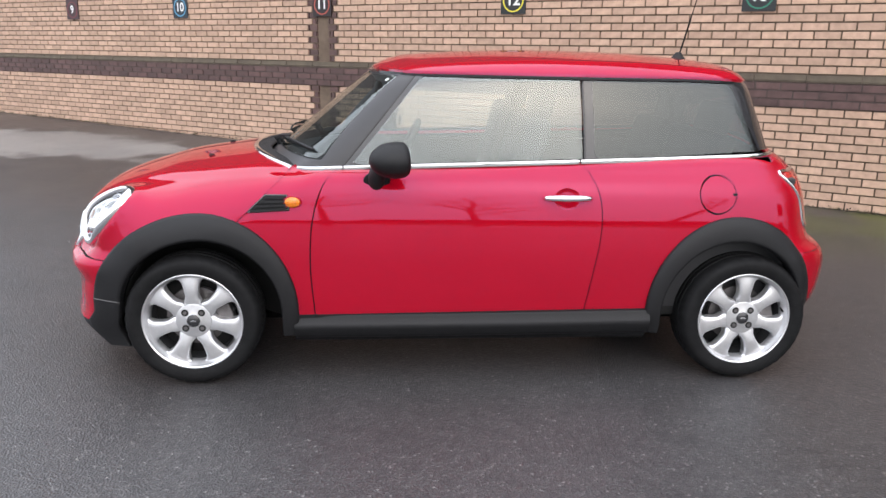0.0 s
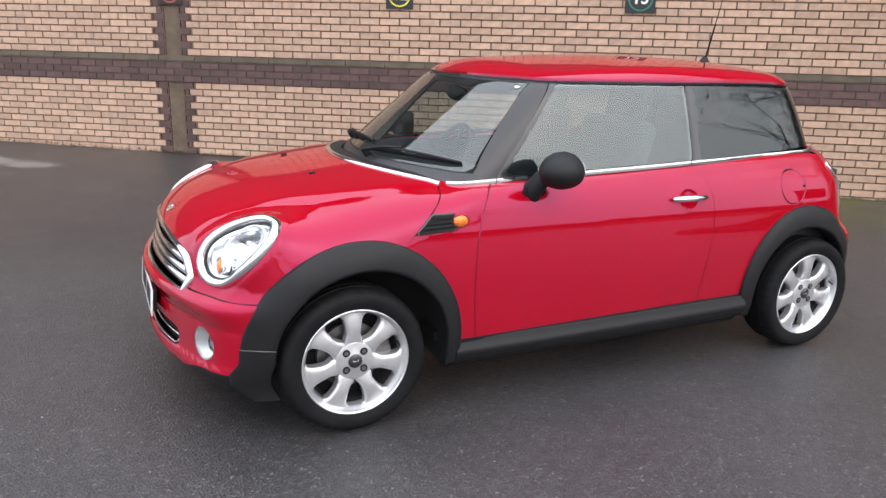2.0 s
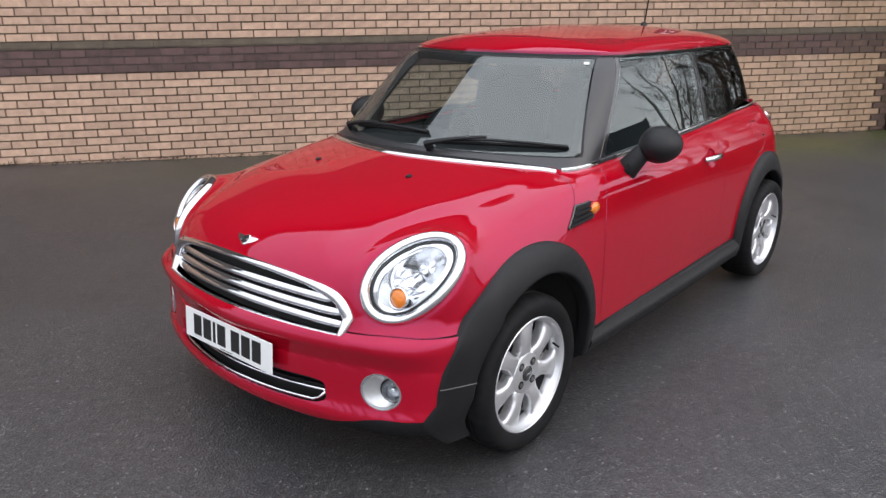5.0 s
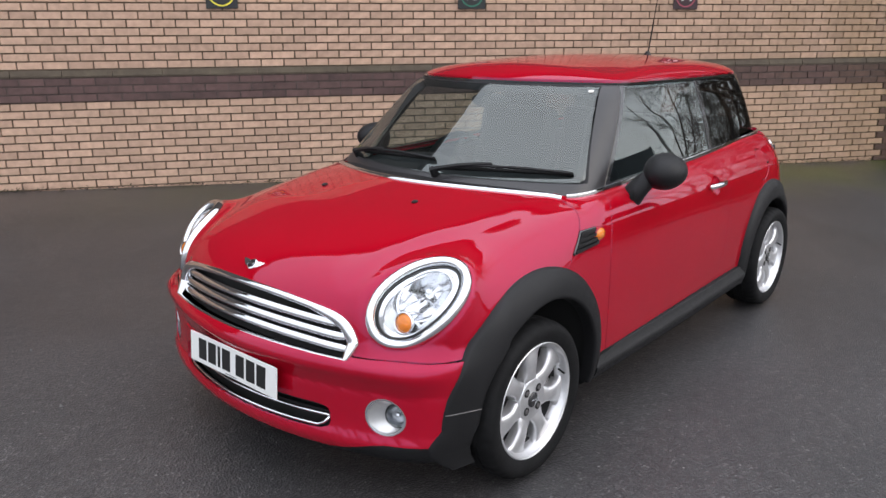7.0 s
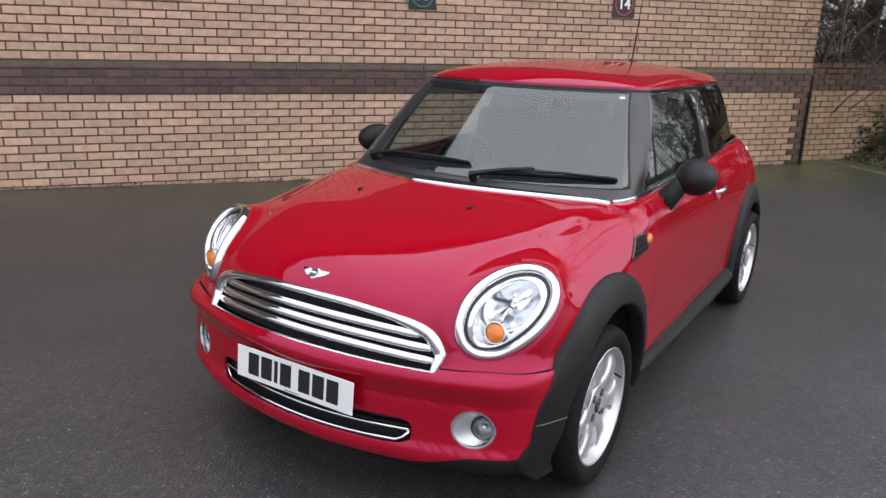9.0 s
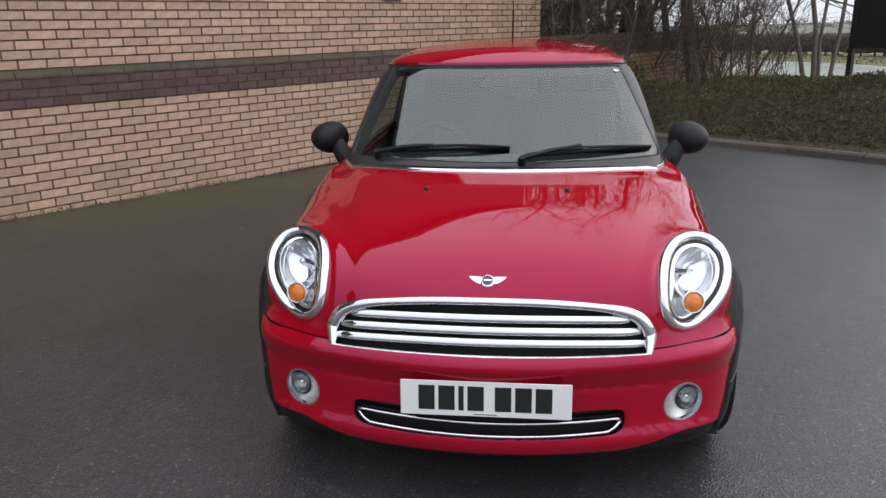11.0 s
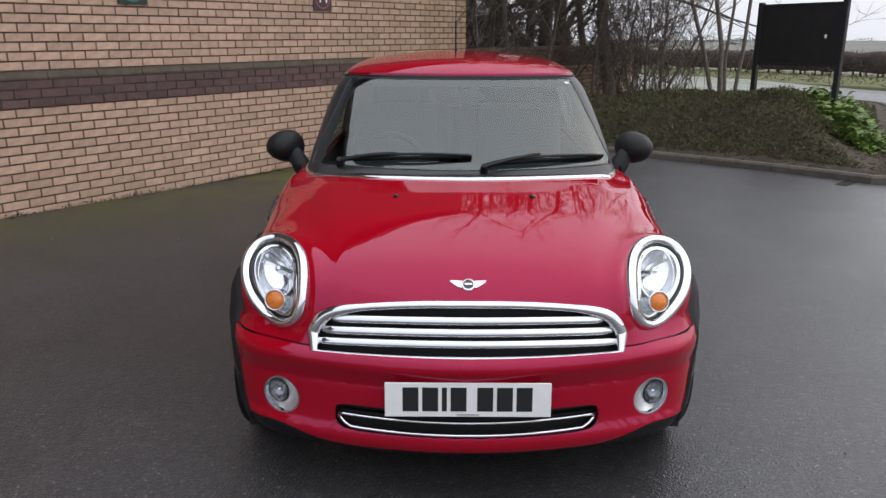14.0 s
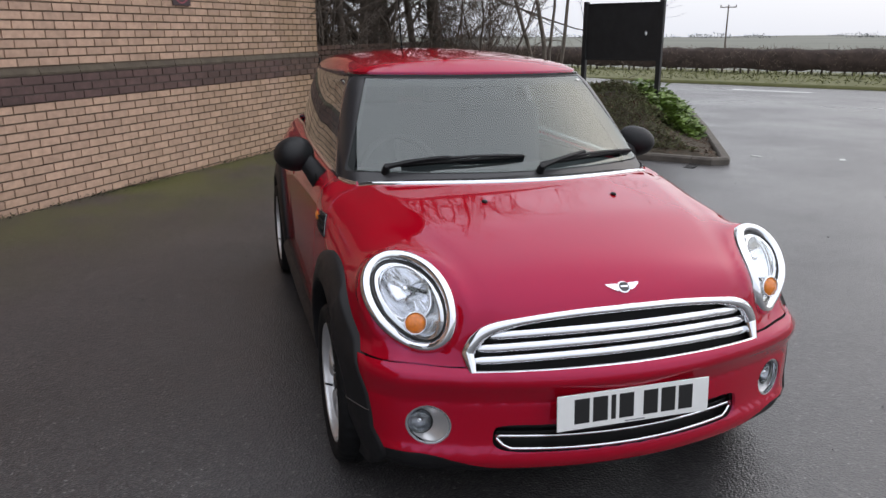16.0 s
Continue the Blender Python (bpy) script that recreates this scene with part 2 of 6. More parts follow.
# ---- building, ground, road ----
TH, WD = radians(-35.25), 3.944
WALL = pose(-math.sin(TH) * WD, math.cos(TH) * WD, -0.032, 0, -0.72, math.degrees(TH))
WALL_END, WALL_FAR = 6.02, -16.0


def wall_dist(x, y):
    return -math.sin(TH) * x + math.cos(TH) * y


def rise(x, y):
    """The tarmac climbs a little to the wall."""
    t = min(1, max(0, (wall_dist(x, y) - 0.9) / 2.6))
    return 0.14 * t * t * (3 - 2 * t)


def tarmac_mat():
    m = mat("tarmac", (0.062, 0.060, 0.062), 0.62, vary=0.0)
    n, l = m.node_tree.nodes, m.node_tree.links
    b = n["Principled BSDF"]
    b.inputs["Specular IOR Level"].default_value = 0.6
    tc = n.new("ShaderNodeTexCoord")
    def noise(scale, detail=6, rough=0.6):
        t = n.new("ShaderNodeTexNoise")
        t.inputs["Scale"].default_value, t.inputs["Detail"].default_value, t.inputs["Roughness"].default_value = scale, detail, rough
        l.new(tc.outputs["Object"], t.inputs["Vector"])
        return t.outputs["Fac"]
    def ramp(src, stops):
        r = n.new("ShaderNodeValToRGB")
        while len(r.color_ramp.elements) < len(stops):
            r.color_ramp.elements.new(0.5)
        for e, (p, c) in zip(r.color_ramp.elements, stops):
            e.position, e.color = p, (*c, 1)
        l.new(src, r.inputs[0])
        return r.outputs[0]
    def mix(kind, fac, a, c):
        x = n.new("ShaderNodeMixRGB")
        x.blend_type = kind
        if isinstance(fac, float):
            x.inputs[0].default_value = fac
        else:
            l.new(fac, x.inputs[0])
        l.new(a, x.inputs[1])
        l.new(c, x.inputs[2])
        return x.outputs[0]
    vor = n.new("ShaderNodeTexVoronoi")
    vor.inputs["Scale"].default_value = 120
    l.new(tc.outputs["Object"], vor.inputs["Vector"])
    stones = ramp(vor.outputs["Color"], [(0.0, (0.028, 0.0272, 0.0278)), (0.55, (0.047, 0.0457, 0.0463)), (0.85, (0.072, 0.070, 0.069)), (0.96, (0.18, 0.176, 0.17))])
    grain = ramp(noise(18), [(0.3, (0.72, 0.72, 0.73)), (0.7, (1.2, 1.18, 1.18))])
    patch = ramp(noise(0.55, 4), [(0.35, (0.84, 0.84, 0.85)), (0.62, (1.12, 1.11, 1.12))])
    col = mix("MULTIPLY", 1.0, mix("MULTIPLY", 1.0, stones, grain), patch)
    # green film in the damp strip along the wall
    sep = n.new("ShaderNodeSeparateXYZ")
    mp = n.new("ShaderNodeMapping")
    mp.vector_type = "TEXTURE"
    mp.inputs["Location"].default_value = WALL.translation
    mp.inputs["Rotation"].default_value = (0, 0, TH)
    l.new(tc.outputs["Object"], mp.inputs["Vector"])
    l.new(mp.outputs[0], sep.inputs[0])
    strip = n.new("ShaderNodeMapRange")
    strip.inputs["From Min"].default_value, strip.inputs["From Max"].default_value = -1.7, -0.2
    l.new(sep.outputs["Y"], strip.inputs[0])
    along = n.new("ShaderNodeMapRange")
    along.inputs["From Min"].default_value, along.inputs["From Max"].default_value = -3.5, 2.0
    l.new(sep.outputs["X"], along.inputs[0])
    mm = n.new("ShaderNodeMath")
    mm.operation = "MULTIPLY"
    l.new(strip.outputs[0], mm.inputs[0])
    l.new(along.outputs[0], mm.inputs[1])
    m2 = n.new("ShaderNodeMath")
    m2.operation = "MULTIPLY"
    l.new(mm.outputs[0], m2.inputs[0])
    l.new(ramp(noise(1.6, 8), [(0.33, (0, 0, 0)), (0.55, (1, 1, 1))]), m2.inputs[1])
    # pale dry patches, ragged at the edge
    for px, py, rx, ry, turn in ((-4.75, 6.35, 1.75, 0.62, TH + 0.12), (-6.6, 7.0, 1.9, 0.55, TH + 0.08), (-3.2, 5.75, 0.7, 0.22, TH)):
        near, far, ragged, edge = n.new("ShaderNodeMapping"), n.new("ShaderNodeVectorMath"), n.new("ShaderNodeMath"), n.new("ShaderNodeMapRange")
        near.vector_type, far.operation, ragged.operation = "TEXTURE", "LENGTH", "MULTIPLY_ADD"
        near.inputs["Location"].default_value, near.inputs["Rotation"].default_value, near.inputs["Scale"].default_value = (px, py, 0), (0, 0, turn), (rx, ry, 4)
        l.new(tc.outputs["Object"], near.inputs["Vector"])
        l.new(near.outputs[0], far.inputs[0])
        l.new(noise(1.5, 7, 0.65), ragged.inputs[0])
        ragged.inputs[1].default_value = 2.6
        l.new(far.outputs["Value"], ragged.inputs[2])
        edge.inputs["From Min"].default_value, edge.inputs["From Max"].default_value = 2.62, 2.22
        edge.inputs["To Max"].default_value = 0.75
        l.new(ragged.outputs[0], edge.inputs[0])
        dry = n.new("ShaderNodeRGB")
        dry.outputs[0].default_value = (0.24, 0.235, 0.225, 1)
        col = mix("MIX", edge.outputs[0], col, dry.outputs[0])
    moss = n.new("ShaderNodeRGB")
    moss.outputs[0].default_value = (0.062, 0.078, 0.018, 1)
    col = mix("MIX", m2.outputs[0], col, moss.outputs[0])
    l.new(col, b.inputs["Base Color"])
    # damp patches are smoother
    wet = n.new("ShaderNodeMapRange")
    wet.inputs["From Min"].default_value, wet.inputs["From Max"].default_value = 0.35, 0.65
    wet.inputs["To Min"].default_value, wet.inputs["To Max"].default_value = 0.27, 0.42
    l.new(noise(0.35, 5), wet.inputs[0])
    l.new(wet.outputs[0], b.inputs["Roughness"])
    bp = n.new("ShaderNodeBump")
    bp.inputs["Strength"].default_value, bp.inputs["Distance"].default_value = 0.45, 0.006
    l.new(vor.outputs["Distance"], bp.inputs["Height"])
    l.new(bp.outputs[0], b.inputs["Normal"])
    return m


TARMAC = tarmac_mat()
xs = [-400, -150, -60, -30] + [i * 0.5 for i in range(-32, 33)] + [22, 30, 45, 60]
ys = [-400, -150, -60, -30] + [i * 0.5 for i in range(-32, 33)] + [22, 30, 60, 150, 400]
P = [(x, y, rise(x, y)) for x in xs for y in ys]
tagged(put("ground", P, [f[::-1] for f in grid_faces(len(xs), len(ys))], TARMAC), "dark grey worn tarmac car park", "ground", kind="structure")

# ---- the car: forms ----
side_w = ease([(0.10, 0.70), (0.18, 0.755), (0.26, 0.788), (0.36, 0.800), (0.50, 0.806), (0.62, 0.806), (0.74, 0.797), (0.84, 0.780), (0.90, 0.757), (0.95, 0.725), (1.00, 0.700), (1.10, 0.66)])
nose_x = ease([(a, v + 0.010) for a, v in [(0.08, -1.79), (0.16, -1.85), (0.22, -1.908), (0.252, -1.926), (0.278, -1.924), (0.31, -1.912), (0.42, -1.909), (0.445, -1.907), (0.482, -1.922), (0.512, -1.937), (0.535, -1.932), (0.560, -1.909), (0.63, -1.893), (0.70, -1.873), (0.77, -1.835), (0.85, -1.75), (0.95, -1.55), (1.1, -1.2)]])
tail_x = ease([(0.08, 1.62), (0.20, 1.68), (0.28, 1.71), (0.36, 1.775), (0.50, 1.800), (0.585, 1.785), (0.64, 1.715), (0.72, 1.68), (0.85, 1.65), (0.95, 1.60), (1.02, 1.54), (1.15, 1.35)])
crest = ease([(-2.1, 0.50), (-1.95, 0.64), (-1.87, 0.742), (-1.82, 0.778), (-1.72, 0.831), (-1.58, 0.876), (-1.42, 0.912), (-1.26, 0.938), (-1.10, 0.962), (-0.98, 0.978), (-0.80, 0.993), (-0.55, 1.004), (-0.1, 1.018), (0.45, 1.040), (0.90, 1.058), (1.25, 1.073), (1.40, 1.066), (1.6, 1.02), (1.9, 0.9)])
round_top = ease([(-2.2, 0.07), (-1.8, 0.09), (-1.5, 0.19), (-1.1, 0.17), (-0.8, 0.06), (-0.5, 0.035), (1.2, 0.035), (1.5, 0.10), (2.0, 0.14)])

# headlamps: centre, facing and half axes of the round rims
LAMPS = []
for s in (-1, 1):
    c = Vector((-1.6128, s * 0.6310, 0.7160))
    n = Vector((-0.7521, s * 0.4096, 0.5163)).normalized()
    e1 = n.cross(Vector((0, 0, 1))).normalized()
    e2 = e1.cross(n).normalized()
    w = 0.770 * s
    LAMPS.append((c, n, e1 * math.cos(w) + e2 * math.sin(w), e2 * math.cos(w) - e1 * math.sin(w)))
LA, LB, LBEND = 0.1904, 0.1254, -0.040


def BODY(P):
    x, y, z = P[:, 0], np.abs(P[:, 1]), P[:, 2]
    waist = 0.05 * np.maximum(x - 1.0, 0) ** 2 * 4 * 0.25 + 0.22 * np.maximum(-1.25 - x, 0) ** 2
    f_side = (y - side_w(z) + waist - 0.020 * np.clip((0.5 - x) / 1.2, 0, 1)) * 0.97
    f_nose = (nose_x(z) + 0.008 + 0.34 * y * y + 0.10 * (1 - np.exp(-22 * np.maximum(y - 0.40, 0) ** 2)) * (1 - 0.65 * np.clip((y - 0.66) / 0.10, 0, 1)) * np.clip((z - 0.53) / 0.07, 0, 1) - x) * 0.95
    f_tail = (x - tail_x(z) + 0.30 * y * y) * 0.95
    ridge = np.clip((y - (0.40 + 0.21 * (x + 1.75))) / 0.11, 0, 1)
    ridge = 0.013 * ridge * ridge * (3 - 2 * ridge) * np.clip((x + 1.80) / 0.3, 0, 1) * np.clip((-0.70 - x) / 0.1, 0, 1)
    f_top = (z - crest(x) + 0.12 * y * y + ridge) * 0.95
    f = smax(f_side, f_nose, 0.10 + 0.07 * np.clip((z - 0.53) / 0.07, 0, 1))
    f = smax(f, f_tail, 0.18)
    f = smax(f, f_top, round_top(x))
    # the wings swell into round pods behind the headlamps
    c, n = np.array(LAMPS[1][0]), np.array(LAMPS[1][1])
    v = np.stack([x, y, z], 1) - c
    h = v @ n
    a, b = v @ np.array(LAMPS[1][2]) / LA, v @ np.array(LAMPS[1][3]) / LB
    pod = smax((np.hypot(a, b) - 0.985) * 0.14, h + 0.006 - LBEND * np.clip(a, -1.3, 1.3) * np.clip(b, -1.3, 1.3), 0.02) * 0.9
    f = np.where((x < -1.1) & (h > -0.3), -smax(-f, -pod, 0.09), f)
    return smax(f, 0.17 - z, 0.04)


house_w = ease([(0.80, 0.735), (0.93, 0.712), (1.0, 0.697), (1.1, 0.670), (1.2, 0.640), (1.3, 0.603), (1.36, 0.578), (1.5, 0.50)])
roof_z = ease([(-0.9, 1.29), (-0.55, 1.385), (-0.42, 1.403), (-0.2, 1.424), (0.1, 1.442), (0.4, 1.449), (0.8, 1.443), (1.15, 1.420), (1.35, 1.385), (1.6, 1.33)])


def CABIN(P):
    x, y, z = P[:, 0], np.abs(P[:, 1]), P[:, 2]
    taper = 0.045 * np.maximum(x - 0.1, 0) ** 2 + 0.03 * np.maximum(-0.1 - x, 0) ** 2
    f_side = (y - house_w(z) + taper) * 0.96
    f_screen = (-0.985 + (z - 0.94) * 1.225 + 0.47 * y * y - x) * 0.66
    f_back = (x - 1.49 + (z - 0.95) * 0.40 + 0.22 * y * y) * 0.92
    f_top = z - roof_z(x) + 0.17 * y * y
    f = smax(f_side, f_screen, 0.07)
    f = smax(f, f_back, 0.14)
    f = smax(f, f_top, 0.07)
    return smax(f, 0.86 - z, 0.02)


def reach(F, o, d):
    return Vector(cast(F, np.array([o], float), np.array([d], float))[0])


def on_nose(y, z):
    return reach(BODY, (-1.0, y, z), (-1, 0, 0))


def on_side(x, z, s=-1):
    return reach(BODY, (x, 0, z), (0, s, 0))


def out_of(F, p):
    return Vector(slope(F, np.array([p], float))[0]).normalized()


# ---- the car: body panels ----
car = empty("car", label="bright red three-door hatchback car parked on dark tarmac", category="car")
ARCHES = ((-1.185, 0.405, -1), (1.165, 0.392, 1))
arch_hole = lambda cx, rx, rz: (lambda P: np.where(P[:, 2] > 0.33, np.hypot((P[:, 0] - cx) / rx, (P[:, 2] - 0.33) / rz) - 1, np.abs(P[:, 0] - cx) / rx - 1) * 0.35)
door_front = ease([(0.10, -0.70), (0.32, -0.711), (0.525, -0.726), (0.72, -0.718), (0.86, -0.684), (0.93, -0.640), (0.957, -0.588), (1.1, -0.40)])
door_rear = ease([(0.10, 0.46), (0.35, 0.494), (0.66, 0.542), (0.83, 0.538), (0.935, 0.497), (0.995, 0.438), (1.1, 0.30)])
cowl_x = lambda y: -1.055 + 0.60 * y * y
bumper_top = lambda y: 0.552 + 0.002 * (y / 0.6) ** 2
grille_top = ease([(0, 0.711), (0.15, 0.708), (0.28, 0.698), (0.37, 0.685), (0.43, 0.668), (0.472, 0.641), (0.500, 0.594), (0.510, 0.545), (0.52, 0.50), (0.60, 0.20)])
grille_low = lambda y: 0.547 - 0.005 * (y / 0.50) ** 2 - 0.002 * (y / 0.50) ** 2

V, Fc = shell_of(BODY, -1.15, 1.15, 0.50, 0.022, 264, 66, 40)
whole = (V, Fc)
for cx, rx, s in ARCHES:
    whole = clip(whole, lambda P: np.where((np.abs(P[:, 1]) > 0.45), arch_hole(cx, rx - 0.022, 0.428)(P), 1.0))[1]
# open the cabin
whole = clip(whole, lambda P: np.where((P[:, 0] > -0.99) & (P[:, 0] < 1.55) & (P[:, 2] > 0.8), np.maximum(np.maximum(np.abs(P[:, 1]) - 0.675, -0.74 - P[:, 0] - 0.25 + 0.6 * P[:, 1] ** 2), P[:, 0] - 1.36), 1.0))[1]
under = whole
low, upper = cut(whole, lambda P: P[:, 2] - np.where(P[:, 0] < -1.30, np.maximum(0.228 + 0.044 * (lambda e: e * e * (3 - 2 * e))(np.clip((np.abs(P[:, 1]) - 0.40) / 0.26, 0, 1)), np.where(np.abs(P[:, 1]) > 0.5, 0.335 + 1.7 * (np.minimum(P[:, 0], -1.58) + 1.655), 0)), 0.329 + 0.013 * P[:, 0]), 0.003)
panel("underbody", low, BODY, BLACK, car, "black plastic lower trim", lip=0.02)
rear, front = cut(upper, lambda P: door_front(P[:, 2]) - P[:, 0], 0.006)
quarter, door = cut(rear, lambda P: door_rear(P[:, 2]) - P[:, 0], 0.006)
for nm, sh in (("door", door),):
    left, right = clip(sh, lambda P: P[:, 1])
    cup = lambda P: (np.hypot((P[:, 0] - 0.388) / 0.058, (P[:, 2] - 0.838) / 0.047) - 1) * 0.05
    left, right = clip(left, cup)[1], clip(right, cup)[1]
    DOOR = [panel("door", left, BODY, PAINT, car), panel("door", right, BODY, PAINT, car)]
body_shell, rear_bumper = cut(quarter, lambda P: np.minimum(P[:, 0] - 1.42 - 0.3 * (P[:, 2] - 0.4), (0.60 - P[:, 2])))
fuel_ring = lambda P: np.where(P[:, 1] < 0, np.hypot((P[:, 0] - 1.068), (P[:, 2] - 0.862)) - 0.083, 1.0)
flap, body_shell = cut(body_shell, fuel_ring, 0.008)
lamp_box = lambda P: np.maximum(np.abs((np.abs(P[:, 1]) - 0.63)) - 0.07, np.maximum(np.abs(P[:, 2] - 0.83) - 0.125, 1.40 - P[:, 0]))
tail_sheet, body_shell = cut(body_shell, lamp_box, 0.006)
panel("rear_quarter", body_shell, BODY, PAINT, car)
panel("rear_bumper", rear_bumper, BODY, PAINT, car)
fuel = panel("fuel_flap", flap, BODY, PAINT, car, "round fuel filler flap")
for a in clip(tail_sheet, lambda P: P[:, 1]):
    lamp = panel("tail_lamp", a, BODY, REDLENS, car, "red tail lamp with chrome rim", lift=0.006)
nose, wing = cut(front, lambda P: np.where(P[:, 2] > 0.60, (P[:, 0] + 1.032) * 0.70 - (P[:, 2] - 0.733) * 0.72, P[:, 0] + 1.10))
for a in clip(wing, lambda P: P[:, 1]):
    panel("front_wing", a, BODY, PAINT, car)
bumper, bonnet = cut(nose, lambda P: P[:, 2] - bumper_top(P[:, 1]), 0.006)
in_grille = lambda P: np.where(P[:, 0] < -1.5, np.maximum(P[:, 2] - grille_top(np.abs(P[:, 1])), grille_low(P[:, 1]) - P[:, 2]), 1.0)
bonnet = clip(bonnet, in_grille)[1]
bumper = clip(bumper, in_grille)[1]
in_lower = lambda P: np.where(P[:, 0] < -1.5, ((np.abs(P[:, 2] - 0.320 - 0.006 * (P[:, 1] / 0.42) ** 2) / 0.046) ** 4 + (P[:, 1] / 0.432) ** 16 - 1) * 0.03, 1.0)
bumper = clip(bumper, in_lower)[1]
# the bumper ends under the edge of the arch moulding
arch_edge = ease([(0.20, -1.72), (0.27, -1.698), (0.365, -1.658), (0.551, -1.617), (0.65, -1.58)])
bumper = clip(bumper, lambda P: np.where(np.abs(P[:, 1]) > 0.60, arch_edge(P[:, 2]) + 0.028 - P[:, 0], 1.0))[1]
FOG = [on_nose(s * 0.616, 0.363) for s in (-1, 1)]
for c in FOG:
    bumper = clip(bumper, lambda P: np.hypot(P[:, 1] - c.y, P[:, 2] - c.z) - 0.066)[1]
def lamp_local(P, lamp):
    c, n, e1, e2 = (np.array(v) for v in lamp)
    return (P - c) @ e1, (P - c) @ e2


for lamp in LAMPS:
    def ell(P, k=1.0):
        a, b = lamp_local(P, lamp)
        return np.where(P[:, 0] < -1.3, np.where(P[:, 1] * lamp[0].y > 0, np.hypot(a / LA, b / LB) - k, 1.0), 1.0) * 0.13
    sheet, bonnet = clip(bonnet, ell)
    extra, bumper = clip(bumper, ell)
# the bonnet ends at the screen
cowl, bonnet = cut(bonnet, lambda P: np.where(P[:, 2] > 0.85, cowl_x(P[:, 1]) - P[:, 0], 1.0), 0.006)
BONNET = panel("bonnet", bonnet, BODY, PAINT, car)
panel("scuttle", cowl, BODY, BLACK, car, "black plastic cowl below the windscreen", lift=-0.004)
BUMPER = panel("front_bumper", bumper, BODY, PAINT, car, lift=0.008)
under = clip(clip(under, in_grille)[1], in_lower)[1]
for c in FOG:
    under = clip(under, lambda P: np.where(P[:, 0] < -1.5, np.hypot(P[:, 1] - c.y, P[:, 2] - c.z) - 0.064, 1.0))[1]
for lamp in LAMPS:
    under = clip(under, lambda P: np.where((P[:, 0] < -1.3) & (P[:, 1] * lamp[0].y > 0), np.hypot(lamp_local(P, lamp)[0] / (LA - 0.004), lamp_local(P, lamp)[1] / (LB - 0.004)) - 1, 1.0))[1]
Ni = slope(BODY, under[0])
Ni /= np.linalg.norm(Ni, axis=1)[:, None]
put("inner_shell", under[0] - Ni * 0.016, under[1], SHADOW, car)

# ---- the car: cabin ----
V, Fc = shell_of(CABIN, -0.35, 1.0, 1.10, 0.022, 200, 40, 34)
top_g = lambda P: P[:, 2] - np.where(P[:, 0] > 0.9, 1.352 - 0.10 * (P[:, 0] - 0.9) ** 2, 1.352)
lower, roof = cut((V, Fc), top_g, 0.004)
panel("roof", roof, CABIN, PAINT, car, lip=0.02, lift=0.010)
lower = clip(lower, lambda P: P[:, 2] - 0.935 - 0.055 * (P[:, 0] + 0.6) + np.where(P[:, 0] < -0.6, 0.0, 0.0))[1]
screen_edge = lambda P: np.abs(P[:, 1]) - (0.690 - 0.43 * (P[:, 2] - 0.95))
a_line = lambda P: (P[:, 0] + 0.592) * 0.78 - (P[:, 2] - 0.953) * 0.63
side_part, front_part = cut(lower, lambda P: -a_line(P), 0.004)
pillars, screen = cut(front_part, lambda P: -np.maximum(screen_edge(P), np.maximum(P[:, 2] - 1.338, 0.984 - P[:, 2])), 0.006)
for a in clip(pillars, lambda P: P[:, 1]):
    panel("a_pillar", a, CABIN, PILLAR, car, "dark grey windscreen pillar", lip=0.05)
    panel("pillar_lining", a, CABIN, PALE, car, "pale inner pillar lining", lip=0.0, lift=-0.035)
panel("windscreen", screen, CABIN, SCREEN, car, "clear laminated windscreen", lip=0.004)
b_line = lambda P: P[:, 0] - 0.462 - 0.03 * (1.34 - P[:, 2])
door_glass, rear_side = cut(side_part, b_line, 0.016)
dg, frame_a = clip(door_glass, lambda P: np.maximum(np.maximum(P[:, 2] - 1.337, 0.966 + 0.037 * (P[:, 0] + 0.55) - P[:, 2]), 0.022 - a_line(P)))
for a in clip(dg, lambda P: P[:, 1]):
    panel("door_window", a, CABIN, GLASS, car, "clear door window", lip=0.004)
for a in clip(frame_a, lambda P: P[:, 1]):
    panel("door_window_frame", a, CABIN, GLOSSBLACK, car, lip=0.02)
q_in = lambda P: np.maximum(np.maximum(P[:, 2] - 1.337, 1.000 + 0.03 * (P[:, 0] - 0.45) - P[:, 2]), (P[:, 0] - 1.315) * 0.9 + (P[:, 2] - 1.022) * 0.45)
qg, rest = clip(rear_side, lambda P: np.maximum(q_in(P), 0.035 - (P[:, 0] - 0.475 - 0.03 * (1.34 - P[:, 2]))))
for a in clip(qg, lambda P: P[:, 1]):
    panel("quarter_window", a, CABIN, TINT, car, "tinted rear quarter window", lip=0.004)
back_in = lambda P: np.maximum(np.maximum(np.abs(P[:, 1]) - 0.50, 1.06 - P[:, 2]), np.maximum(P[:, 2] - 1.30, 1.2 - P[:, 0]))
back_glass, rest = clip(rest, back_in)
panel("rear_window", back_glass, CABIN, TINT, car, "tinted rear window", lip=0.004)
for a in clip(rest, lambda P: P[:, 1]):
    panel("rear_pillar", a, CABIN, GLOSSBLACK, car, "gloss black rear pillar", lip=0.03)

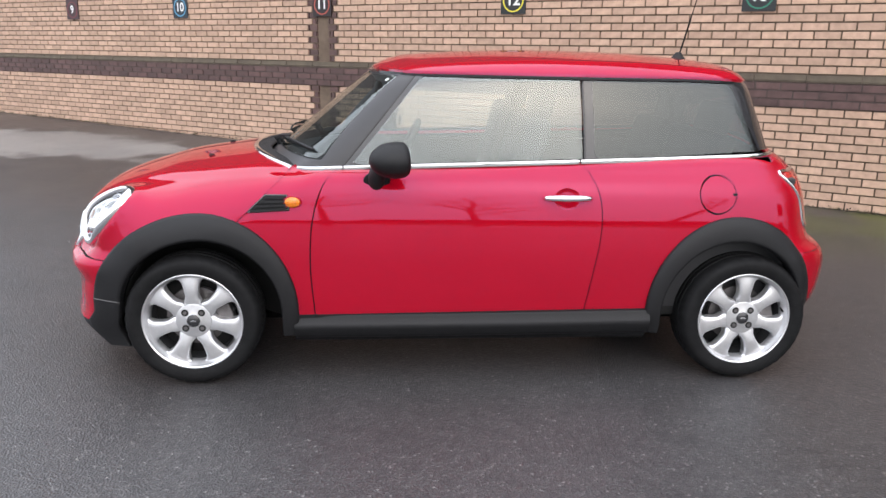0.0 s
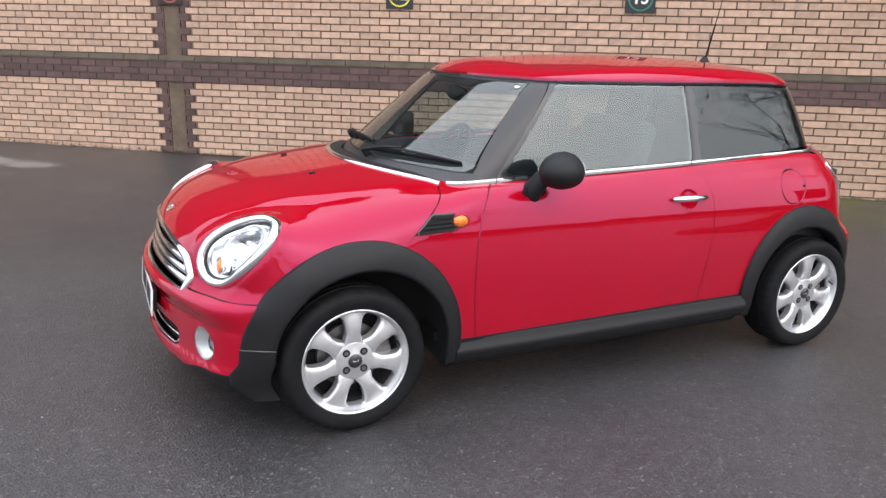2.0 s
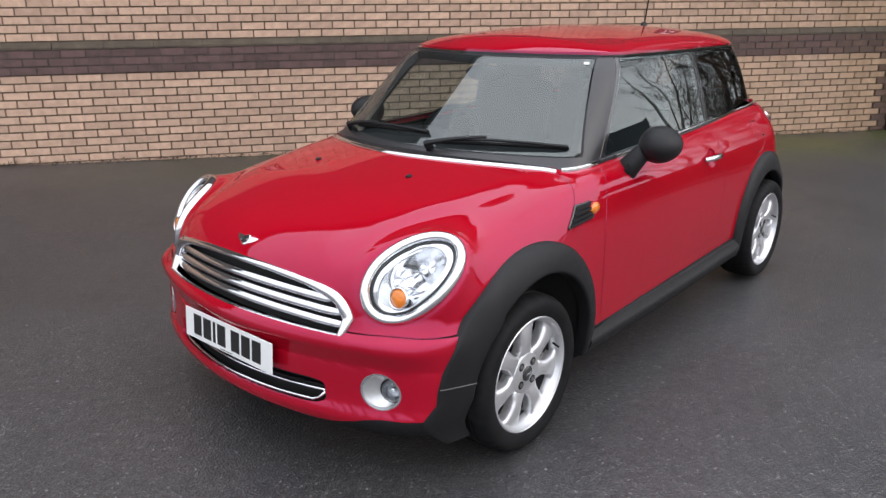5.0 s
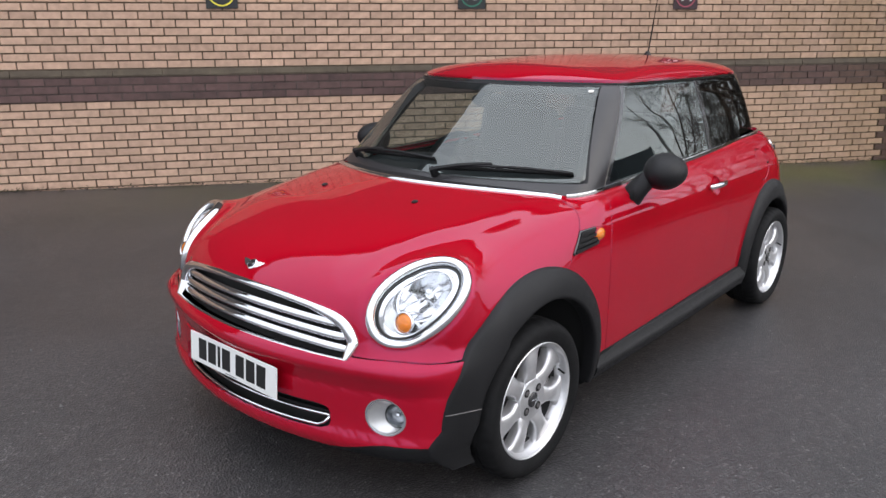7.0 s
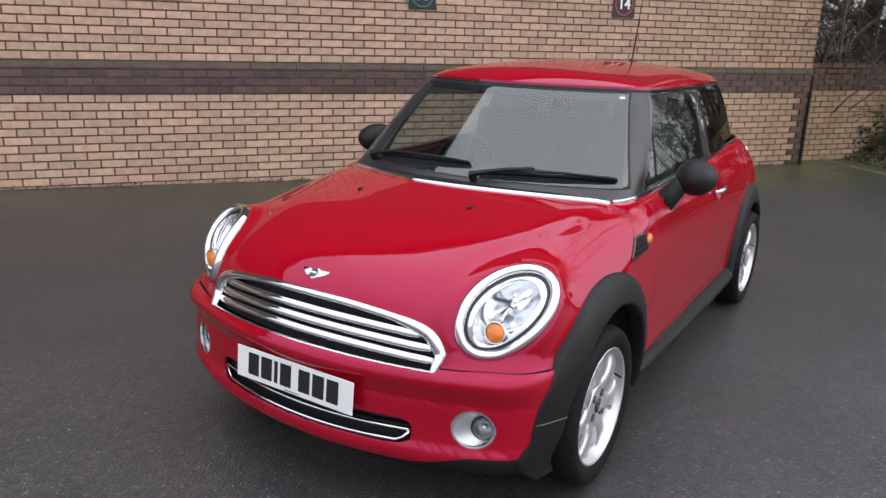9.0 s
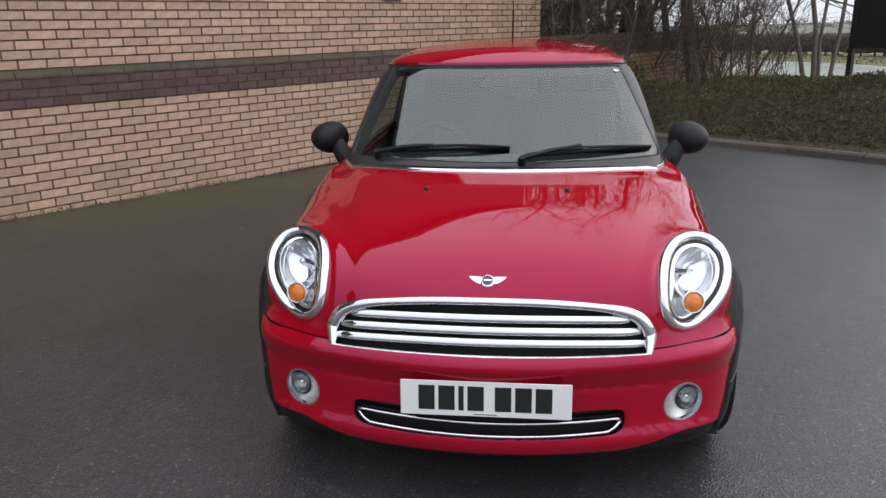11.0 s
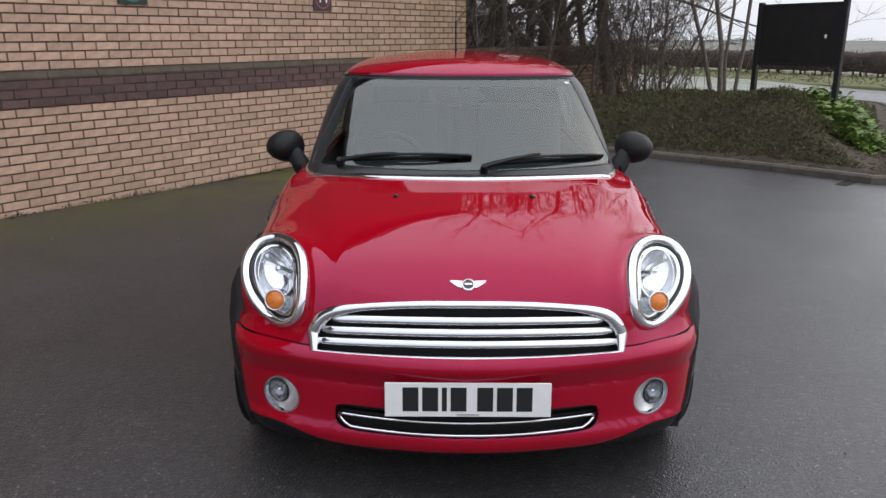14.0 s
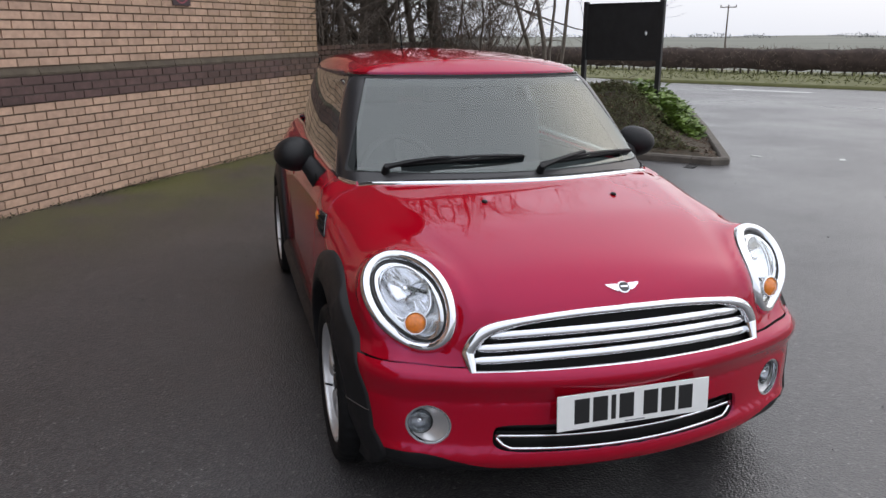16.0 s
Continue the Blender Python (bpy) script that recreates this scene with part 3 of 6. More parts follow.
# ---- the car: arches, sills, wheels ----
def arch_trim(cx, rx, s, side):
    """Black plastic wheel-arch moulding with a rolled lip."""
    steps = [(-1.0, k) for k in (0.0, 0.5, 1.0)] + [(a, None) for a in np.linspace(0, math.pi, 41)] + [(1.0, k) for k in ((1.0, 0.7, 0.45, 0.2, 0.0) if cx < 0 else (1.0, 0.5, 0.0))]
    slip = {1.0: 0.0, 0.7: 0.035, 0.45: 0.030, 0.2: -0.012, 0.0: -0.055}
    rings = []
    for a, k in steps:
        if k is None:
            ca, sa = math.cos(a), math.sin(a)
            low = 0.33
        else:
            ca, sa = (1, 0) if a < 0 else (-1, 0)
            low = 0.225 + 0.10 * k if a < 0 or cx > 0 else 0.165 + 0.16 * k
        ring = []
        for f, h, d in ((1.0, 0.972, -0.010), (1.0, 0.972, 0.010), (0.985, 0.955, 0.018), (0.925, 0.875, 0.026), (0.850, 0.762, 0.033), (0.832, 0.738, 0.031), (0.825, 0.728, 0.022), (0.825, 0.722, -0.05)):
            x = cx - (slip[k] * (f - 0.70) / 0.30 if k is not None and a > 0 and cx < 0 else 0) + ca * (rx * f + (0.018 + 0.054 * (f - 0.825) / 0.175 if cx < 0 and ca < 0 else 0))
            z = low + sa * 0.450 * h
            ring.append((x, z, d))
        rings.append(ring)
    flat = np.array([(x, 0, max(z, 0.21)) for r in rings for x, z, d in r])
    hit = cast(BODY, flat, np.tile((0, side, 0.0), (len(flat), 1)))
    P, i = [], 0
    for r in rings:
        base = abs(hit[i][1])
        for j, (x, z, d) in enumerate(r):
            here = abs(hit[i][1])
            k = 1 - 0.75 * max(0.0, (cx - 0.28 - x) / 0.14) if cx < 0 else 1.0
            low_k = 1.0 if z > 0.34 or cx > 0 or x > cx else max(0.3, (z - 0.19) / 0.15)
            fore = 0.012 if cx < 0 and x < cx - 0.24 and d > 0 else 0.0
            P.append((x - fore * 0.3, side * min(max(here, base - 0.004 * j) + (d * max(k, 0.25) * low_k if d > 0 else -0.02) + fore, 0.862), z))
            i += 1
    F = grid_faces(len(rings), len(rings[0]))
    if side > 0:
        F = [f[::-1] for f in F]
    arch = put("wheel_arch", P, F, BLACK, car, True, "matt black plastic wheel arch moulding")
    # grey bead paints the light catching the joint's step edge
    if cx < 0:
        k = len(rings[0])
        seam = []
        for j in range(1, k - 1):
            a, b = Vector(P[(len(rings) - 6) * k + j]), Vector(P[(len(rings) - 8) * k + j])
            seam.append(a.lerp(b, min(1, max(0, (0.385 - a.z) / max(b.z - a.z, 0.01)))) + Vector((-0.0006, side * 0.0008, 0)))
        part("arch_seam", sweep(seam, disc_outline(0.0016, 6), [(0, 0, 1)] * len(seam)), STEEL, arch, "fine grey bead for the light edge of the joint between arch and lower valance")
    return arch


for cx, rx, s in ARCHES:
    for side in (-1, 1):
        arch_trim(cx, rx, s, side)
        bm = lathe([(0.35, 0.0), (0.36, 0.24), (0.0, 0.25)], 40, pose(cx + 0.005, side * 0.80, 0.32, 90 * side, 0, 0))
        bmesh.ops.delete(bm, geom=[v for v in bm.verts if v.co.z < 0.20], context="VERTS")
        part("arch_liner", bm, SHADOW, car, smooth=True)
for side in (-1, 1):
    path = [(x, side * (0.796 + 0.010 * (1 - (x / 0.9) ** 2)), 0.278 + 0.013 * x) for x in np.linspace(-0.80, 0.79, 24)]
    out = [(-0.03, 0.048), (0.010, 0.048), (0.015, 0.043), (0.015, 0.036), (0.034, 0.014), (0.040, 0.004), (0.037, -0.012), (0.018, -0.050), (0.006, -0.060), (-0.03, -0.065)]
    if side > 0:
        out = [(-a, b) for a, b in out][::-1]
    part("sill_trim", sweep(path, out), BLACK, car, "black plastic sill trim", smooth=True, angle=50)

TYRE = [(0.206, 0.070), (0.214, 0.088), (0.222, 0.093), (0.240, 0.099), (0.262, 0.101), (0.280, 0.097), (0.290, 0.089), (0.298, 0.078), (0.3035, 0.062), (0.305, 0.040), (0.2985, 0.038), (0.2985, 0.032), (0.3055, 0.030), (0.306, 0.006), (0.299, 0.005)]
TYRE += [(r, -h) for r, h in TYRE[::-1]]


def wheel(x, side, turn):
    m = pose(x, side * (0.752 if x < 0 else 0.735), 0.2955, 90 if side < 0 else -90, 0, 0) @ pose(0, 0, 0, 0, 0, turn)
    rim = [(0.196, 0.066), (0.203, 0.074), (0.207, 0.088), (0.213, 0.0915), (0.2175, 0.088), (0.218, 0.078), (0.211, 0.072), (0.200, -0.07), (0.216, -0.085), (0.208, -0.09), (0.186, -0.05), (0.190, 0.03)]
    hub = part("wheel", lathe(rim, 72, closed=True), ALLOY, car, "seven-spoke silver alloy wheel", smooth=True, angle=40)
    hub.matrix_world = m
    n = 168
    bm = lathe([(r * (1 - 0.04 * max(0, r - 0.22) / 0.085), h) for r, h in TYRE], n, closed=True)
    for v in bm.verts:
        r = math.hypot(v.co.x, v.co.y)
        k = int(round(math.atan2(v.co.y, v.co.x) / (2 * math.pi) * n))
        if 0.276 < r and abs(v.co.z) > 0.035 and k % 4 == 0:
            v.co.x, v.co.y = v.co.x * (1 - 0.0035 / r), v.co.y * (1 - 0.0035 / r)
    part("tyre", bm, RUBBER, hub, "black rubber tyre", smooth=True, angle=45)
    width = ease([(0.03, 0.026), (0.05, 0.030), (0.075, 0.035), (0.086, 0.0355), (0.096, 0.0305), (0.110, 0.0275), (0.13, 0.0295), (0.15, 0.0330), (0.167, 0.0370), (0.178, 0.0415), (0.188, 0.0500), (0.196, 0.0640), (0.204, 0.085)])
    high = ease([(0.03, 0.060), (0.06, 0.066), (0.09, 0.0715), (0.13, 0.0755), (0.17, 0.073), (0.19, 0.070), (0.204, 0.069)])
    cross = [(-1, -0.045), (-1, -0.014), (-0.93, -0.007), (-0.7, -0.003), (-0.35, -0.002), (0, -0.0018), (0.35, -0.002), (0.7, -0.003), (0.93, -0.007), (1, -0.014), (1, -0.045)]
    P = []
    rs = np.concatenate([np.linspace(0.035, 0.16, 14), np.linspace(0.168, 0.204, 9)])
    for r in rs:
        for a, b in cross:
            w = float(width(r)) * a
            rr = math.sqrt(max(r * r - w * w, 0)) if r > 0.15 else r
            P.append((rr, w, float(high(r)) + b * (1.0 if r > 0.05 else 0.5)))
    Fs = [f[::-1] for f in grid_faces(len(rs), len(cross))]
    mesh = None
    for i in range(7):
        if mesh is None:
            sp = put("spoke", P, [f[::-1] for f in Fs], ALLOY, hub)
            mesh = sp.data
        else:
            sp = new("spoke", mesh)
            sp.parent = hub
        sp.matrix_basis = pose(0, 0, 0, 0, 0, 90 + i * 360 / 7)
    part("hub", lathe([(0.0, 0.071), (0.030, 0.071), (0.034, 0.069), (0.070, 0.0705), (0.075, 0.069), (0.078, 0.064), (0.079, 0.045), (0.0, 0.045)], 48), ALLOY, hub, smooth=True, angle=35)
    part("centre_cap", lathe([(0.0, 0.0785), (0.024, 0.0775), (0.0285, 0.074), (0.0285, 0.066), (0, 0.066)], 32), GLOSSBLACK, hub, "black centre cap", smooth=True, angle=40)
    part("cap_emblem", block(0.026, 0.006, 0.002, pose(0, 0, 0.0775, 0, 0, -turn), 0.0006), CHROME, hub)
    for i in range(4):
        a = radians(45 + 90 * i - turn)
        q = pose(0.050 * math.cos(a), 0.050 * math.sin(a), 0.0)
        # flat black disc stands in for the shaded hollow round the bolt
        part("bolt_recess", lathe([(0.0, 0.0714), (0.0155, 0.0714), (0.0155, 0.06), (0, 0.06)], 16, q), SHADOW, hub)
        part("wheel_bolt", lathe([(0.0, 0.0745), (0.0085, 0.0745), (0.0095, 0.072), (0.0095, 0.06), (0, 0.06)], 6, q), STEEL, hub)
    # thin dark sleeve added over the silver rim to darken its inside
    part("wheel_barrel", lathe([(0.1865, 0.040), (0.1845, 0.0), (0.1835, -0.055)], 48), DASH, hub, "dark liner added to darken the inside of the wheel", smooth=True)
    part("brake_disc", lathe([(0.0, 0.012), (0.07, 0.012), (0.075, 0.0), (0.132, 0.0), (0.132, -0.02), (0, -0.02)], 48), STEEL, hub, smooth=True, angle=30)
    part("brake_shield", lathe([(0.0, -0.03), (0.187, -0.03), (0.187, -0.036), (0, -0.036)], 40), SHADOW, hub)
    part("brake_caliper", block(0.07, 0.12, 0.05, pose(0.125 * math.cos(0.3), 0.125 * math.sin(0.3), 0.01, 0, 0, 17), 0.01), STEEL, hub)
    part("tyre_valve", lathe([(0.0, 0.03), (0.004, 0.03), (0.004, 0.0), (0, 0)], 8, pose(0.178, 0.05, 0.062, 20, 0, 0)), RUBBER, hub)
    return hub


wheel(-1.2335, -1, 2)
wheel(1.2335, -1, -1)
wheel(-1.2335, 1, 14)
wheel(1.2335, 1, 25)


# ---- the car: lamps ----
def lamp_ring(c, n, e1, e2, a, b, F, step=72):
    pts = []
    for i in range(step):
        t = 2 * math.pi * i / step
        p = c + e1 * a * math.cos(t) + e2 * b * math.sin(t)
        pts.append(tuple(p - n * 0.35))
    hits = cast(F, np.array(pts), np.tile(tuple(n), (step, 1)))
    return [Vector(h) for h in hits]


def bowl(c, n, e1, e2, rings, seg=40):
    """Oval rings (half-width, half-height, depth along n, shift up) joined into one skin."""
    P = []
    for a, b, d, up in rings:
        for i in range(seg):
            t = 2 * math.pi * i / seg
            P.append(c + e1 * a * math.cos(t) + e2 * (b * math.sin(t) + up) + n * d)
    F = grid_faces(len(rings), seg, closed_v=True)
    last = (len(rings) - 1) * seg
    F.append(tuple(range(last, last + seg)))
    return P, F


def ball(r, sx=1, sy=1, sz=1, m=None, u=20, v=12):
    bm = bmesh.new()
    bmesh.ops.create_uvsphere(bm, u_segments=u, v_segments=v, radius=r, matrix=Matrix.Diagonal((sx, sy, sz, 1)))
    if m is not None:
        bm.transform(m)
    return bm


LAMP_GREY = mat("lamp_grey", (0.62, 0.63, 0.65), 0.20, 0.85, vary=0.06)
for lamp in LAMPS:
    c, n, e1, e2 = lamp
    s = 1 if c.y > 0 else -1
    # the lamp sits on the plane that the opening in the wing makes
    rim = lamp_ring(c, n, e1, e2, LA - 0.017, LB - 0.017, BODY)
    ts = [2 * math.pi * i / len(rim) for i in range(len(rim))]
    ds = [(p - c).dot(n) for p in rim]
    d0 = sum(ds) / len(ds)
    d1 = 2 * sum(d * math.cos(t) for d, t in zip(ds, ts)) / len(ds)
    d2 = 2 * sum(d * math.sin(t) for d, t in zip(ds, ts)) / len(ds)
    o = c + n * d0
    f1, f2 = e1 + n * (d1 / (LA - 0.017)), e2 + n * (d2 / (LB - 0.017))
    n2 = f1.cross(f2).normalized()
    n2 = n2 if n2.dot(n) > 0 else -n2
    left = [1.0 * (d - d0 - d1 * math.cos(t) - d2 * math.sin(t)) for d, t in zip(ds, ts)]
    oval = lambda k, up: [o + f1 * (LA - k) * math.cos(t) + f2 * (LB - k) * math.sin(t) + n2 * (up + r) for t, r in zip(ts, left)]
    ups = [n2] * len(rim)
    out = [(-0.0175, -0.030), (-0.0185, -0.002), (-0.016, 0.008), (-0.010, 0.0155), (-0.001, 0.019), (0.008, 0.016), (0.015, 0.008), (0.0185, -0.004), (0.0185, -0.020)]
    head = part("headlight", sweep(oval(0.017, 0.004), out, ups, closed=True), CHROME, car, "round headlight with chrome surround", smooth=True, angle=60)
    P = []
    for q in (1.0, 0.96, 0.85, 0.7, 0.5, 0.28, 0.08):
        P += [o + f1 * (LA - 0.034) * q * math.cos(t) + f2 * (LB - 0.034) * q * math.sin(t) + n2 * (0.002 + r * q * q + 0.034 * (1 - q * q)) for t, r in zip(ts, left)]
    F = grid_faces(7, 72, closed_v=True)
    F.append(tuple(range(6 * 72, 7 * 72)))
    put("lamp_lens", P, F, LENS, head, True, "clear lamp lens")
    part("lamp_seal", sweep(oval(0.0375, 0.003), [(-0.0026, -0.012), (0.0026, -0.012), (0.0026, 0.006), (-0.0026, 0.006)], ups, closed=True), INK, head, smooth=True, angle=40)
    part("inner_rim", sweep(oval(0.050, 0.001), [(-0.0105, -0.006), (-0.009, 0.003), (0.0, 0.006), (0.009, 0.003), (0.0105, -0.006)], ups, closed=True), CHROME, head, smooth=True, angle=60)
    u1 = n.cross(Vector((0, 0, 1))).normalized()
    u2 = u1.cross(n)
    rc = o + u1 * (0.018 * s) + u2 * 0.018 + n2 * 0.032
    P = oval(0.058, -0.002) + [rc + f1 * 0.102 * math.cos(t) + f2 * 0.074 * math.sin(t) - n2 * 0.040 for t in ts]
    put("lamp_housing", P, grid_faces(2, 72, closed_v=True), LAMP_GREY, head, True)
    part("reflector_rim", sweep([rc + f1 * 0.100 * math.cos(t) + f2 * 0.072 * math.sin(t) - n2 * 0.033 for t in ts], disc_outline(0.0055, 8), ups, closed=True), CHROME, head, smooth=True)
    # smooth deep reflector with two stepped optics
    P, seg = [], 56
    rings = [(0.086, -0.034, 0.0), (0.080, -0.046, 0.001), (0.070, -0.060, 0.003), (0.057, -0.072, 0.006), (0.042, -0.082, 0.010), (0.026, -0.089, 0.013), (0.012, -0.092, 0.015)]
    for i, (a, d, up) in enumerate(rings):
        for k in range(seg):
            t = 2 * math.pi * k / seg
            step = 0.006 if math.sin(t) > 0.42 else (-0.004 if math.sin(t) < -0.30 else 0.0)
            P.append(rc + f1 * a * 1.16 * math.cos(t) + f2 * a * 0.83 * math.sin(t) + u2 * up + n2 * (d + step * (0 < i < 6)))
    F = grid_faces(len(rings), seg, closed_v=True)
    F.append(tuple(range((len(rings) - 1) * seg, len(rings) * seg)))
    put("reflector", P, F, REFLECTOR, head, True)
    turn = n2.to_track_quat("Z", "Y").to_matrix().to_4x4()
    part("bulb_shield", lathe([(0.0, 0.016), (0.008, 0.014), (0.013, 0.006), (0.014, -0.008), (0.012, -0.030)], 20, Matrix.Translation(rc + u2 * 0.016 + u1 * (0.006 * s) - n2 * 0.050) @ turn), CHROME, head, smooth=True)
    # black bar added to imitate the dark band shaded across the reflector
    part("bulb_bar", block(0.014, 0.078, 0.008, Matrix.Translation(rc + u1 * (0.030 * -s) + u2 * 0.018 - n2 * 0.056) @ turn @ pose(0, 0, 0, 0, 0, 80), 0.003), BLACK, head)
    q = o - u2 * 0.078 - u1 * (0.034 * s) + n2 * 0.022
    turn = Vector((-0.96, s * 0.12, 0.24)).to_track_quat("Z", "Y").to_matrix().to_4x4()
    part("indicator_lens", ball(0.031, 1, 1, 0.45, Matrix.Translation(q) @ turn), AMBER, head, "amber indicator", smooth=True)
    part("indicator_rim", lathe([(0.030, -0.012), (0.034, -0.006), (0.036, 0.004), (0.0345, 0.009), (0.031, 0.007)], 36, Matrix.Translation(q) @ turn, closed=True), CHROME, head, smooth=True)
    part("indicator_pod", lathe([(0.034, 0.0), (0.036, -0.03), (0.034, -0.06), (0.026, -0.085), (0.0, -0.09)], 28, Matrix.Translation(q) @ turn), CHROME, head, smooth=True)

for c in FOG:
    s = 1 if c.y > 0 else -1
    n = Vector((-0.90, s * 0.42, -0.02)).normalized()
    e1 = n.cross(Vector((0, 0, 1))).normalized()
    e2 = e1.cross(n)
    ring = []
    for i in range(40):
        t = 2 * math.pi * i / 40
        ring.append(on_nose(c.y + 0.064 * math.cos(t), c.z + 0.064 * math.sin(t)))
    fog = part("fog_lamp", sweep(ring, [(-0.006, -0.010), (-0.006, 0.003), (0.0, 0.005), (0.006, 0.003), (0.006, -0.010)], [n] * 40, closed=True), CHROME, car, "round front fog lamp in a silver surround", smooth=True, angle=50)
    inner_c = c + Vector((0.036, s * 0.020, -0.002))
    P = [p for p in ring] + [inner_c + e1 * 0.041 * math.cos(t) * s + e2 * 0.041 * math.sin(t) for t in [2 * math.pi * i / 40 for i in range(40)]]
    # silver funnel from the surround to the lamp
    F = grid_faces(2, 40, closed_v=True)
    near = []
    for i in range(40):
        p = ring[i]
        near.append(min(range(40), key=lambda k: (P[40 + k] - p).length))
    shift = near[0]
    flip = -1 if (near[10] - near[0]) % 40 > 20 else 1
    Q = ring + [P[40 + (shift + flip * i) % 40] for i in range(40)]
    put("fog_surround", Q, F, bpy.data.materials.get("satin_silver") or mat("satin_silver", (0.62, 0.62, 0.62), 0.30, 0.7, vary=0.05), fog, True)
    turn = n.to_track_quat("Z", "Y").to_matrix().to_4x4()
    part("fog_reflector", lathe([(0.041, 0.0), (0.037, -0.012), (0.028, -0.022), (0.016, -0.029), (0.0, -0.031)], 32, Matrix.Translation(inner_c) @ turn), FOGBOWL, fog, smooth=True)
    part("fog_bulb", lathe([(0.0, 0.004), (0.007, 0.002), (0.010, -0.006), (0.010, -0.03)], 16, Matrix.Translation(inner_c) @ turn), CHROME, fog, smooth=True)
    part("fog_lens", lathe([(0.041, -0.002), (0.037, 0.009), (0.025, 0.015), (0.0, 0.018)], 32, Matrix.Translation(inner_c) @ turn), LENS, fog, smooth=True)
    part("fog_rim", lathe([(0.039, 0.0), (0.042, 0.005), (0.044, 0.0), (0.042, -0.005)], 36, Matrix.Translation(inner_c) @ turn, closed=True), INK, fog, smooth=True)

# ---- the car: grille, plate, badge ----
edge = []
ys = [0.500 * math.sin(a) for a in np.linspace(-math.pi / 2, math.pi / 2, 71)]
for y in ys:
    edge.append((y, float(grille_top(abs(y)))))
low_edge = [(y, float(grille_low(y))) for y in [0.494 * math.sin(a) for a in np.linspace(math.pi / 2, -math.pi / 2, 51)]]
hoop = [on_nose(y, z) for y, z in edge + low_edge]
ups = [out_of(BODY, p) for p in hoop]
wide = [0.70 + 0.56 * min(1.0, max(0.0, (abs(p.y) - 0.34) / 0.14)) if i < len(edge) else 0.66 for i, p in enumerate(hoop)]
grille = part("front_grille", sweep([p - q * 0.002 for p, q in zip(hoop, ups)], [(-0.017, -0.012), (-0.017, 0.004), (-0.010, 0.011), (0.002, 0.014), (0.013, 0.009), (0.017, 0.002), (0.017, -0.012)], ups, closed=True, scales=wide), CHROME, car, "chrome-framed radiator grille with chrome slats", smooth=True, angle=60)
P = []
for r, dz in ((0, 1.0), (1, 0.0)):
    for y in np.linspace(-0.495, 0.495, 41):
        z = float(grille_top(abs(y))) if r == 0 else float(grille_low(y))
        p = on_nose(y, min(z, 0.708))
        P.append((p.x + 0.045, y, z + (0.01 if r == 0 else -0.01)))
put("grille_backing", P, grid_faces(2, 41), SHADOW, grille)
for k in range(3):
    z0 = 0.660 - 0.0365 * k
    half = (0.436, 0.472, 0.488)[k] - 0.004
    path = []
    for y in np.linspace(-half, half, 41):
        p = on_nose(y, z0 - 0.020 * (abs(y) / 0.5) ** 2.2)
        path.append(p + Vector((0.010, 0, 0)))
    sc = [min(1.0, 0.70 + (half - abs(p.y)) / 0.08) for p in path]
    part("grille_slat", sweep(path, [(-0.0125, -0.010), (-0.0125, 0.002), (-0.009, 0.0045), (0, 0.006), (0.009, 0.0045), (0.0125, 0.002), (0.0125, -0.010)], [(-1, 0, 0.42)] * len(path), scales=sc), CHROME, grille, "chrome slat", smooth=True, angle=70)
    path2 = [p + Vector((0.022, 0, -0.020)) for p in path]
    part("grille_bar", sweep(path2, [(-0.004, -0.010), (0.004, -0.010), (0.004, 0.006), (-0.004, 0.006)], [(-1, 0, 0.2)] * len(path)), BLACK, grille)
lower_grille = None
for k, (z0, half) in enumerate(((0.322, 0.422), (0.283, 0.420))):
    path = [on_nose(y, z0 + 0.006 * (abs(y) / 0.42) ** 2 + (0.032 * max(0, (abs(y) - 0.375) / 0.045) ** 2 if k else 0)) + Vector((0.006, 0, 0)) for y in np.linspace(-half, half, 41)]
    if k == 0:
        lower_grille = part("lower_grille", sweep(path, disc_outline(0.0050, 8), [(-1, 0, 0)] * 41), CHROME, car, "lower air intake with two chrome bars", smooth=True)
    else:
        part("intake_bar", sweep(path, disc_outline(0.0056, 8), [(-1, 0, 0)] * 41), CHROME, lower_grille, smooth=True)
P = []
for z in (0.385, 0.245):
    for y in np.linspace(-0.44, 0.44, 31):
        P.append((on_nose(y, 0.324).x + 0.04, y, z + 0.006 * (y / 0.42) ** 2))
put("intake_backing", P, grid_faces(2, 31), SHADOW, lower_grille)
for k in range(2):
    z0 = 0.350 - 0.022 * k
    path = [on_nose(y, z0 + 0.006 * (abs(y) / 0.42) ** 2) + Vector((0.025, 0, 0)) for y in np.linspace(-0.41, 0.41, 31)]
    part("intake_slat", sweep(path, [(-0.004, -0.012), (0.004, -0.012), (0.004, 0.008), (-0.004, 0.008)], [(-1, 0, 0)] * 31), BLACK, lower_grille)

PM = pose(-1.918, 0, 0.420, 86, 0, -90)
plate = part("number_plate", block(0.522, 0.113, 0.006, PM, 0.0025), PLATE, car, "white number plate with plain black bars")
part("plate_holder", block(0.47, 0.09, 0.02, PM @ pose(0, 0, -0.012), 0.004), BLACK, plate)
pos = -0.205
for w, jump in ((0.050, 0), (0.050, 0), (0.016, 0), (0.050, 0.022), (0.050, 0), (0.050, 0), (0.050, 0)):
    part("plate_bar", block(w, 0.079, 0.0012, PM @ pose(pos + w / 2, 0.002, 0.0034), 0.0004), INK, plate)
    pos += w + 0.0115 + jump
part("plate_maker_bar", block(0.07, 0.0035, 0.001, PM @ pose(0, -0.049, 0.0034)), LAMP_GREY, plate)

